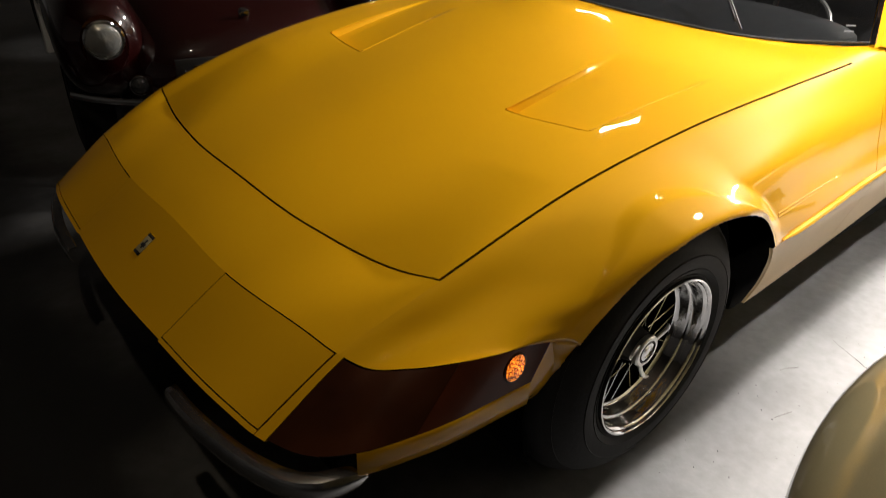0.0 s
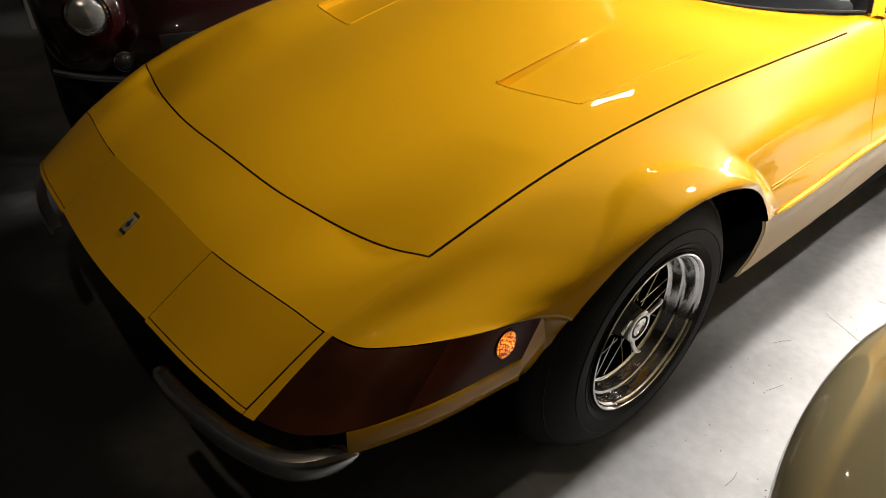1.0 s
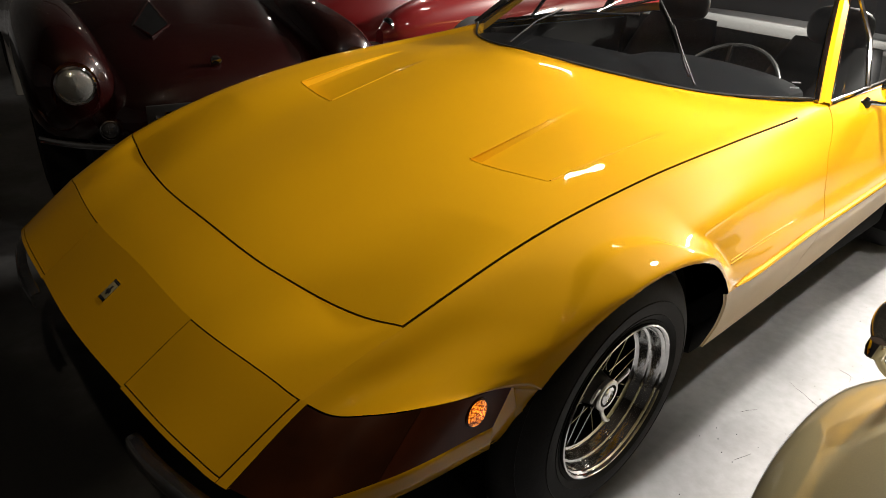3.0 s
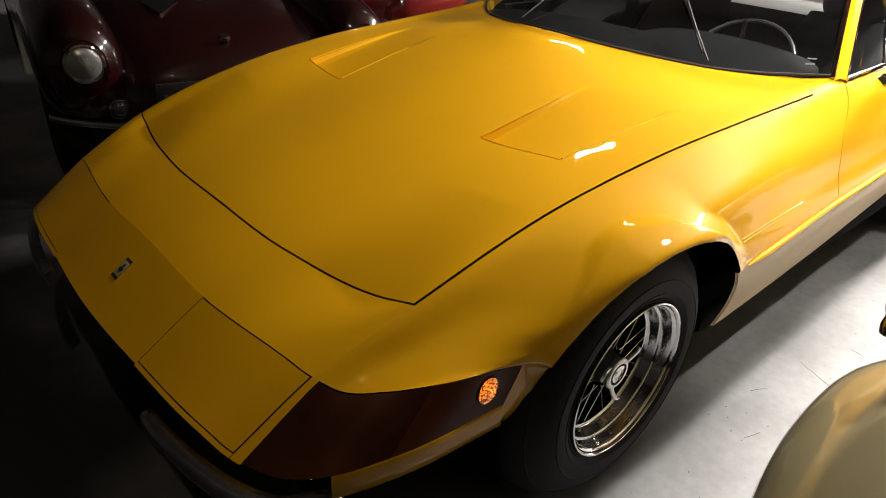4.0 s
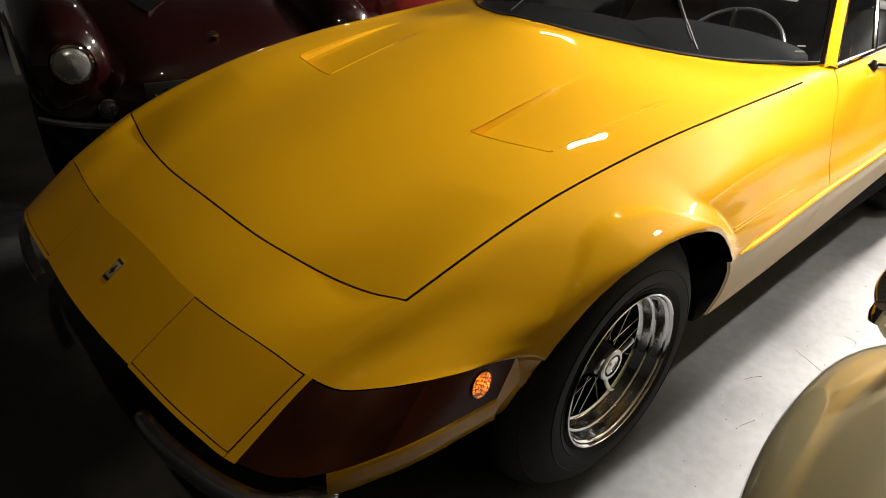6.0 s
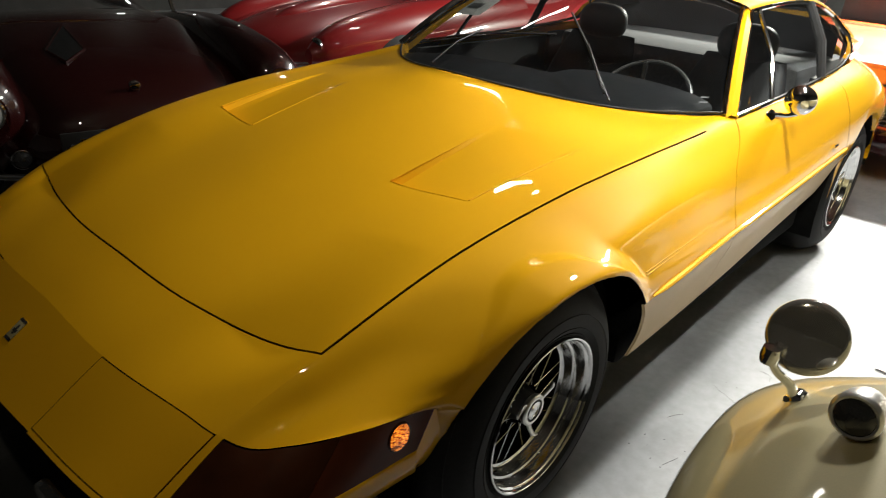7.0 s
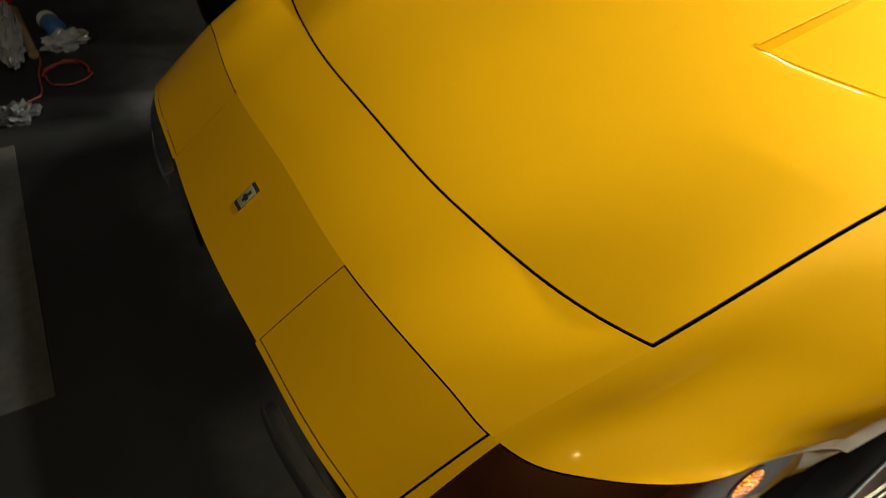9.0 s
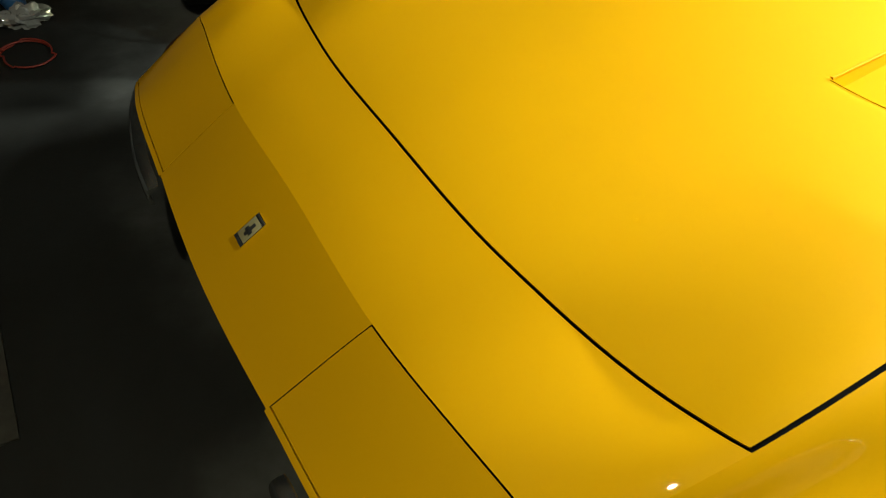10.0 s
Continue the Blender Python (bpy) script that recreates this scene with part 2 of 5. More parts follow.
def box_bm(lo, hi, bevel=0.0):
    bm = bmesh.new()
    bmesh.ops.create_cube(bm, size=1)
    for v in bm.verts:
        v.co = Vector([(a + b) / 2 + c * (b - a) for a, b, c in zip(lo, hi, v.co)])
    if bevel:
        bmesh.ops.bevel(bm, geom=bm.edges[:], offset=bevel, segments=2, affect="EDGES", profile=0.6)
    return bm


def smooth_curve(points, n=24):
    """Catmull-Rom through the points, n steps a span."""
    p = np.asarray(points, float)
    q = np.vstack([2 * p[0] - p[1], p, 2 * p[-1] - p[-2]])
    out = []
    for i in range(1, len(q) - 2):
        for u in np.arange(n) / n:
            out.append(cr(q[i - 1], q[i], q[i + 1], q[i + 2], u))
    return np.array(out + [p[-1]])


def cr(a, b, c, d, u):
    return 0.5 * (2 * b + (c - a) * u + (2 * a - 5 * b + 4 * c - d) * u * u + (3 * b - 3 * c + d - a) * u ** 3)


def chord(a, b, c, d, u):
    """Between b and c on a smooth curve a, b, c, d whose steps differ in length."""
    ab, bc, cd = (max(float(np.linalg.norm(q - p)), 1e-6) for p, q in ((a, b), (b, c), (c, d)))
    m1 = bc * ((b - a) / ab - (c - a) / (ab + bc) + (c - b) / bc)
    m2 = bc * ((c - b) / bc - (d - b) / (bc + cd) + (d - c) / cd)
    return (2 * u ** 3 - 3 * u ** 2 + 1) * b + (u ** 3 - 2 * u ** 2 + u) * m1 + (3 * u ** 2 - 2 * u ** 3) * c + (u ** 3 - u ** 2) * m2


def tube_bm(points, radius, sides=10, taper=None, bm=None, flat=1.0, closed=False):
    bm = bm or bmesh.new()
    pts = [Vector(p) for p in points]
    rings = []
    n = len(pts)
    up = Vector((0.05, 0.02, 1)).normalized()
    for i, p in enumerate(pts):
        a, b = (pts[(i - 1) % n], pts[(i + 1) % n]) if closed else (pts[max(i - 1, 0)], pts[min(i + 1, n - 1)])
        t = (b - a).normalized()
        side = t.cross(up)
        if side.length < 1e-3:
            side = t.cross(Vector((1, 0, 0)))
        side.normalize()
        nor = side.cross(t)
        r = radius * (taper(i / (n - 1)) if taper else 1)
        rings.append([bm.verts.new(p + (side * math.cos(w) * flat + nor * math.sin(w)) * r)
                      for w in (2 * math.pi * k / sides for k in range(sides))])
    for i in range(n if closed else n - 1):
        a, b = rings[i], rings[(i + 1) % n]
        for k in range(sides):
            bm.faces.new((a[k], a[(k + 1) % sides], b[(k + 1) % sides], b[k]))
    if not closed:
        bm.faces.new(rings[0][::-1])
        bm.faces.new(rings[-1])
    return bm


def lathe_bm(profile, steps=48, axis="y", bm=None, close=False):
    """Turn (radius, along) pairs round an axis through the origin."""
    bm = bm or bmesh.new()
    rings = []
    for r, h in profile:
        ring = []
        for k in range(steps):
            w = 2 * math.pi * k / steps
            a, b = r * math.cos(w), r * math.sin(w)
            ring.append(bm.verts.new({"x": (h, a, b), "y": (a, h, b), "z": (a, b, h)}[axis]))
        rings.append(ring)
    for a, b in zip(rings, rings[1:]):
        for k in range(steps):
            bm.faces.new((a[k], a[(k + 1) % steps], b[(k + 1) % steps], b[k]))
    if close:
        bm.faces.new(rings[0][::-1])
        bm.faces.new(rings[-1])
    return bm


def sheet_bm(grid, flange=0.0, gap=0.0, open_end=False):
    """A bmesh from a grid of points (rows x columns x 3). gap: drawn in by that much at its rim, but for the last row if open_end; flange: rim turned inwards."""
    g = np.array(grid, float)
    if gap:
        h = g.copy()
        for sl, nb in (((0,), (1,)), ((-1,), (-2,))):
            d = g[nb[0]] - g[sl[0]]
            if not (open_end and sl[0] == -1):
                h[sl[0]] += gap * d / (np.linalg.norm(d, axis=1, keepdims=True) + 1e-9)
            d = g[:, nb[0]] - g[:, sl[0]]
            h[:, sl[0]] += gap * d / (np.linalg.norm(d, axis=1, keepdims=True) + 1e-9)
        g = h
    bm = bmesh.new()
    n, m = g.shape[:2]
    vs = [[bm.verts.new(g[i, j]) for j in range(m)] for i in range(n)]
    for i in range(n - 1):
        for j in range(m - 1):
            bm.faces.new((vs[i][j], vs[i + 1][j], vs[i + 1][j + 1], vs[i][j + 1]))
    if flange:
        turn_in(bm, flange)
    return bm


def turn_in(bm, flange, arch=None):
    """Fold the open rim inwards by the flange's width; round a wheel arch (x, z, radius) straight towards the car's middle."""
    bmesh.ops.recalc_face_normals(bm, faces=bm.faces)
    bm.normal_update()
    rim = [e for e in bm.edges if e.is_boundary]
    nor = {v: v.normal.copy() for e in rim for v in e.verts}
    flip = sum(v.normal.dot(v.co - Vector((2.0, 0, 0.3))) for v in nor) < 0
    low = {}
    for v, n in nor.items():
        step = n * (flange if not flip else -flange)
        if arch and abs(math.hypot(v.co.x - arch[0], v.co.z - arch[1]) - arch[2]) < 0.004:
            step = Vector((0, math.copysign(0.05, v.co.y), 0))
        low[v] = bm.verts.new(v.co - step)
    for e in rim:
        a, b = e.verts
        bm.faces.new((a, b, low[b], low[a]))


# ---- the yellow coupe's skin: guide curves from nose to tail, half the width ----
# rows: leading edge, crease, bonnet front, four along the bonnet, door front, door, door rear, rear axle, haunch, tail
GUIDES = [
    [(0.092, 0, 0.424), (0.248, 0, 0.534), (0.408, 0, 0.592), (0.74, 0, 0.692), (1.05, 0, 0.776), (1.30, 0, 0.840), (1.496, 0, 0.886), (1.53, 0, 0.888)],
    [(0.103, 0.260, 0.426), (0.248, 0.268, 0.528), (0.419, 0.300, 0.588), (0.76, 0.335, 0.687), (1.08, 0.36, 0.764), (1.36, 0.37, 0.818), (1.640, 0.33, 0.854), (1.68, 0.33, 0.856)],
    [(0.139, 0.592, 0.423), (0.288, 0.610, 0.529), (0.478, 0.640, 0.615), (0.783, 0.658, 0.709), (1.126, 0.679, 0.767), (1.480, 0.699, 0.796), (1.815, 0.721, 0.819), (2.02, 0.729, 0.834),
     (2.50, 0.725, 0.838), (3.00, 0.715, 0.86), (3.35, 0.70, 0.875), (3.80, 0.62, 0.85), (4.25, 0.55, 0.72)],
    [(0.181, 0.662, 0.407), (0.314, 0.650, 0.514), (0.536, 0.687, 0.588), (0.821, 0.728, 0.688), (1.127, 0.757, 0.733), (1.456, 0.762, 0.757), (1.793, 0.766, 0.771), (2.04, 0.771, 0.790),
     (2.50, 0.785, 0.80), (3.00, 0.785, 0.82), (3.35, 0.785, 0.832), (3.80, 0.728, 0.79), (4.25, 0.63, 0.66)],
    [(0.237, 0.727, 0.428), (0.364, 0.706, 0.524), (0.602, 0.762, 0.581), (0.855, 0.810, 0.656), (1.12, 0.822, 0.698), (1.44, 0.807, 0.716), (1.77, 0.804, 0.718), (2.02, 0.805, 0.722),
     (2.50, 0.812, 0.732), (3.00, 0.828, 0.745), (3.35, 0.840, 0.752), (3.80, 0.80, 0.712), (4.25, 0.68, 0.58)],
    [(0.342, 0.763, 0.434), (0.433, 0.760, 0.540), (0.645, 0.805, 0.560), (0.88, 0.840, 0.596), (1.14, 0.853, 0.620), (1.43, 0.844, 0.624), (1.77, 0.839, 0.620), (2.02, 0.839, 0.623),
     (2.50, 0.843, 0.635), (3.00, 0.854, 0.65), (3.35, 0.858, 0.655), (3.80, 0.828, 0.61), (4.25, 0.70, 0.50)],
    [(0.579, 0.788, 0.436), (0.624, 0.787, 0.513), (0.724, 0.812, 0.498), (0.92, 0.856, 0.510), (1.15, 0.872, 0.524), (1.43, 0.871, 0.532), (1.77, 0.863, 0.544), (2.02, 0.862, 0.550),
     (2.50, 0.861, 0.568), (3.00, 0.862, 0.590), (3.35, 0.860, 0.595), (3.80, 0.812, 0.53), (4.25, 0.69, 0.45)],
    [(0.581, 0.786, 0.398), (0.642, 0.789, 0.435), (0.755, 0.800, 0.40), (0.93, 0.825, 0.40), (1.15, 0.840, 0.40), (1.43, 0.842, 0.40), (1.77, 0.836, 0.412), (2.02, 0.835, 0.42),
     (2.50, 0.834, 0.45), (3.00, 0.832, 0.475), (3.35, 0.83, 0.48), (3.80, 0.79, 0.43), (4.25, 0.68, 0.38)],
    [(0.592, 0.766, 0.362), (0.66, 0.778, 0.375), (0.77, 0.785, 0.30), (0.94, 0.795, 0.285), (1.15, 0.800, 0.27), (1.43, 0.798, 0.268), (1.77, 0.796, 0.278), (2.02, 0.797, 0.293),
     (2.50, 0.797, 0.335), (3.00, 0.795, 0.37), (3.35, 0.79, 0.375), (3.80, 0.75, 0.34), (4.25, 0.66, 0.33)],
]
WHEELS = ((0.95, 0.332), (3.35, 0.332))
ARCH = 0.345
FRONT_LIP = ((0.58, 0.65, 0.72, 0.84, 0.95, 1.05, 1.30), (0.790, 0.807, 0.828, 0.857, 0.869, 0.876, 0.871))
REAR_LIP = ((3.0, 3.35, 3.7), (0.850, 0.852, 0.836))


def along(curve, s, fold=0.0):
    """A point of a guide curve; fold: how sharply it breaks at its second row, behind the lamp lens."""
    c = np.asarray(curve, float)
    c = np.vstack([2 * c[0] - c[1], c, 2 * c[-1] - c[-2]])
    i = int(min(max(math.floor(s), 0), len(c) - 4))
    before, after = c[i], c[i + 3]
    if fold and i == 0:
        after = after + (2 * c[2] - c[1] - after) * fold
    elif fold and i == 1:
        before = before + (2 * c[2] - c[3] - before) * fold
    return chord(before, c[i + 1], c[i + 2], after, s - i)


FOLDS = (0.75, 0.75, 0.55, 0.4, 0.7, 1, 1, 1, 1)
EDGE_S = (0, 1, 2, 3, 7)
EDGE_Z = (0.010, 0.004, -0.017, 0.002, 0.004)
EDGE_X = (-0.009, -0.003, -0.004, 0, 0)


def skin_grid(ss, ks):
    """Points of the skin at the parameters ss (nose to tail) and ks (middle to sill; negative on the other half)."""
    out = np.zeros((len(ss), len(ks), 3))
    need = int(math.ceil(max(abs(k) for k in ks)))
    for a, s in enumerate(ss):
        top = 2 if s > 7 else 0
        p = {k: along(GUIDES[k], s, FOLDS[k]) for k in range(top, len(GUIDES)) if k <= need + 2}
        if top == 0:
            p[-1] = p[1] * (1, -1, 1)
        else:
            p[top - 1] = 2 * p[top] - p[top + 1]
        last = max(p)
        p[last + 1] = 2 * p[last] - p[last - 1]
        nose = min(max(2 - s, 0), 1)
        nose = nose * nose * (3 - 2 * nose)
        edge = None
        if top == 0:
            edge = p[2] + (p[1] - p[2]) * 0.22
            edge[2] = p[2][2] + np.interp(s, EDGE_S, EDGE_Z)
            edge[0] += np.interp(s, EDGE_S, EDGE_X)
        for b, k in enumerate(ks):
            v = abs(k)
            i = min(int(math.floor(v)), len(GUIDES) - 2)
            if i == 5 and 7 in p:
                q = chord(p[4], p[5], p[6], p[7] + (2 * p[6] - p[5] - p[7]) * nose, v - 5)
            elif i == 6:
                q = chord(p[5] + (2 * p[6] - p[7] - p[5]) * nose, p[6], p[7], p[8], v - 6)
            elif edge is None or i == 0 or i > 2:
                q = chord(p[i - 1], p[i], p[i + 1], p[i + 2], v - i)
            elif i == 2:
                q = chord(edge, p[2], p[3], p[4], v - 2)
            elif v < 1.78:
                q = chord(p[0], p[1], edge, p[2], (v - 1) / 0.78)
            else:
                q = chord(p[1], edge, p[2], p[3], (v - 1.78) / 0.22)
            pull = 1 - 0.04 * min(max((v - 1.2) / 1.4, 0), 1) * min(max(2 - s, 0), 1) if k < 0 else 1
            fall = 0.045 * min(max((v - 2.0) / 0.8, 0), 1) * min(max((s - 1.4) / 1.2, 0), 1, max((5.6 - s) / 1.2, 0)) if k < 0 else 0
            out[a, b] = (q[0], q[1] * pull if k < 0 else -q[1], q[2] - fall)
    return out


def door_s(s, k):
    """Shear the rows round the door's front edge, which leans forward towards the sill."""
    edge = float(np.interp(abs(k), (2, 3, 4, 5, 6), (6.86, 6.66, 6.46, 6.31, 6.27)))
    return 6 + (s - 6) * (edge - 6) if s <= 7 else edge + (s - 7) * (8 - edge)


def sheared(ss, ks):
    out = skin_grid(ss, ks)
    for a, s in enumerate(ss):
        if 6 < s < 8:
            for b, k in enumerate(ks):
                out[a, b] = skin_grid([door_s(s, k)], [k])[0, 0]
    return out


def lines(*stops, step=24):
    """Values from stop to stop, about step of them a unit."""
    out = [stops[0]]
    for a, b in zip(stops, stops[1:]):
        n = max(2, int(round((b - a) * step)))
        out += [a + (b - a) * i / n for i in range(1, n + 1)]
    return out


def arch_radius(cx, dx, dz):
    """The opening's radius: the front arch draws in towards the lamp."""
    return ARCH if cx > 2 else float(np.interp(math.degrees(math.atan2(dz, dx)), (-12, 2, 20, 27, 45, 75, 112, 138, 170), (0.47, 0.43, 0.379, 0.367, 0.353, ARCH, 0.336, 0.319, 0.316)))


def cut_arch(bm, cx, cz, radius):
    inside = {}
    for v in bm.verts:
        r = arch_radius(cx, v.co.x - cx, v.co.z - cz)
        if math.hypot(v.co.x - cx, v.co.z - cz) < r:
            inside[v] = r
    bmesh.ops.delete(bm, geom=[f for f in bm.faces if all(v in inside for v in f.verts)], context="FACES")
    for v, edge in inside.items():
        if v.is_valid and v.link_faces:
            r = math.hypot(v.co.x - cx, v.co.z - cz)
            v.co.x, v.co.z = cx + (v.co.x - cx) * (edge + 0.002) / r, cz + (v.co.z - cz) * (edge + 0.002) / r


def sill_grid(ks, side):
    """The panel from the front wheel arch's rear edge to the door, its front edge turned inwards."""
    cx, cz = WHEELS[0]
    rim = [(cx + arch_radius(cx, math.cos(w), math.sin(w)) * math.cos(w), cz + arch_radius(cx, math.cos(w), math.sin(w)) * math.sin(w)) for w in np.radians(np.arange(-10, 60, 2))]
    columns = []
    for k in ks:
        lo, hi = 4.0, 6.0
        for _ in range(22):
            mid = (lo + hi) / 2
            p = skin_grid([mid], [k])[0, 0]
            lo, hi = (lo, mid) if p[0] > np.interp(p[2], [q[1] for q in rim], [q[0] for q in rim]) else (mid, hi)
        ss = [lo + (7 - lo) * u for u in np.linspace(0, 1, 36)]
        column = [skin_grid([door_s(s, k) if s > 6 else s], [k])[0, 0] for s in ss]
        columns.append([column[0] + np.array([-0.004, side * 0.006, 0])] + [column[0] + np.array([-0.001, side * 0.004, 0])] + column)
    return np.array(columns).transpose(1, 0, 2)


def flare(bm, cx, cz, lip):
    """Draw the skin outwards round a wheel arch, to the lip's half width."""
    for v in bm.verts:
        dx, dz = v.co.x - cx, v.co.z - cz
        w = math.degrees(math.atan2(dz, dx))
        if w < -30:
            continue
        wide = np.interp(w, (0, 30, 75, 110, 145, 170), (0.040, 0.052, 0.064, 0.075, 0.085, 0.08))
        d = (math.hypot(dx, dz) - arch_radius(cx, dx, dz)) / wide
        if d >= 1:
            continue
        u = min(1, 1.3 * (1 - max(d, 0)))
        u = u * u * (3 - 2 * u) * min(1, max(0, (v.co.x - 0.637) / 0.05)) * min(1, max(0, (abs(v.co.y) - 0.735) / 0.06))
        cap = np.interp(w, (8, 30, 60), (0.0, 0.016, 0.06))
        more = min(max(float(np.interp(v.co.x, *lip)) - abs(v.co.y), 0), cap)
        v.co.y += math.copysign(more * u, v.co.y)
        if on_arch(v, cx, cz) and (36 if cx < 2 else 12) < w < 150:
            v.co.y = math.copysign(float(np.interp(v.co.x, *lip)), v.co.y)


def fold(bm, cx, cz):
    """Turn the arch's edge inwards."""
    rim = [e for e in bm.edges if e.is_boundary and all(abs(math.hypot(v.co.x - cx, v.co.z - cz) - arch_radius(cx, v.co.x - cx, v.co.z - cz) - 0.002) < 0.0035 and v.co.x > cx - 0.29 and (v.co.x < cx or v.co.z > 0.56) for v in e.verts)]
    low = {}
    for v in {v for e in rim for v in e.verts}:
        low[v] = bm.verts.new(v.co - Vector(((v.co.x - cx) * 0.008, math.copysign(0.014, v.co.y), (v.co.z - cz) * 0.008)))
    for e in rim:
        p, q = e.verts
        bm.faces.new((p, q, low[q], low[p]))


def on_arch(v, cx, cz):
    r = math.hypot(v.co.x - cx, v.co.z - cz)
    return abs(r - arch_radius(cx, v.co.x - cx, v.co.z - cz) - 0.002) < 0.0035


def soften(bm):
    """Let the wing from the corner lamp to behind the front wheel spring smoothly between its edges, like a bent sheet of metal."""
    cx, cz = WHEELS[0]
    bm.verts.index_update()
    co = np.array([v.co for v in bm.verts])
    free = np.zeros(len(co), bool)
    for v in bm.verts:
        x, y, z = v.co
        free[v.index] = not v.is_boundary and 0.34 < x < 1.12 and z > 0.45 and not on_arch(v, cx, cz) and not any(e.other_vert(v).is_boundary and e.other_vert(v).co.z > 0.6 and not on_arch(e.other_vert(v), cx, cz) for e in v.link_edges)
    a, b = np.array([[e.verts[0].index, e.verts[1].index] for e in bm.edges]).T
    n = len(co)
    count = np.maximum(np.bincount(a, minlength=n) + np.bincount(b, minlength=n), 1)
    inner = np.array([not v.is_boundary for v in bm.verts])

    def lap(x):
        return np.stack([x[:, i] - (np.bincount(a, x[b, i], n) + np.bincount(b, x[a, i], n)) / count for i in range(3)], 1) * inner[:, None]

    def lap_t(x):
        x = x * inner[:, None]
        q = x / count[:, None]
        return np.stack([x[:, i] - np.bincount(a, q[b, i], n) - np.bincount(b, q[a, i], n) for i in range(3)], 1)

    # conjugate gradients on the bending energy
    r = -lap_t(lap(co)) * free[:, None]
    p, rr = r.copy(), (r * r).sum()
    for _ in range(900):
        ap = lap_t(lap(p)) * free[:, None]
        step = rr / max((p * ap).sum(), 1e-30)
        co += step * p
        r -= step * ap
        new_rr = (r * r).sum()
        p, rr = r + p * (new_rr / max(rr, 1e-30)), new_rr
    for v in bm.verts:
        v.co = co[v.index]


def eyebrow(bm, cx, cz, width, high, span):
    """Raise a rounded band along the upper edge of a wheel arch; width: angles and widths, span: angles and shares of its height."""
    for v in bm.verts:
        dx, dz = v.co.x - cx, v.co.z - cz
        w = math.degrees(math.atan2(dz, dx))
        d = math.hypot(dx, dz) - arch_radius(cx, dx, dz)
        wide = float(np.interp(w, *width))
        if w < 0 or d > wide + 0.012:
            continue
        u = min(1, max(0, (wide + 0.005 - d) / 0.010))
        rise = high * u * u * (3 - 2 * u) * float(np.interp(w, *span))
        v.co += Vector((0, math.copysign(0.7, v.co.y), 0.7)) * rise


coupe = empty("sports_coupe", "glossy yellow two-door sports coupe with amber corner lamps parked on concrete", "car")

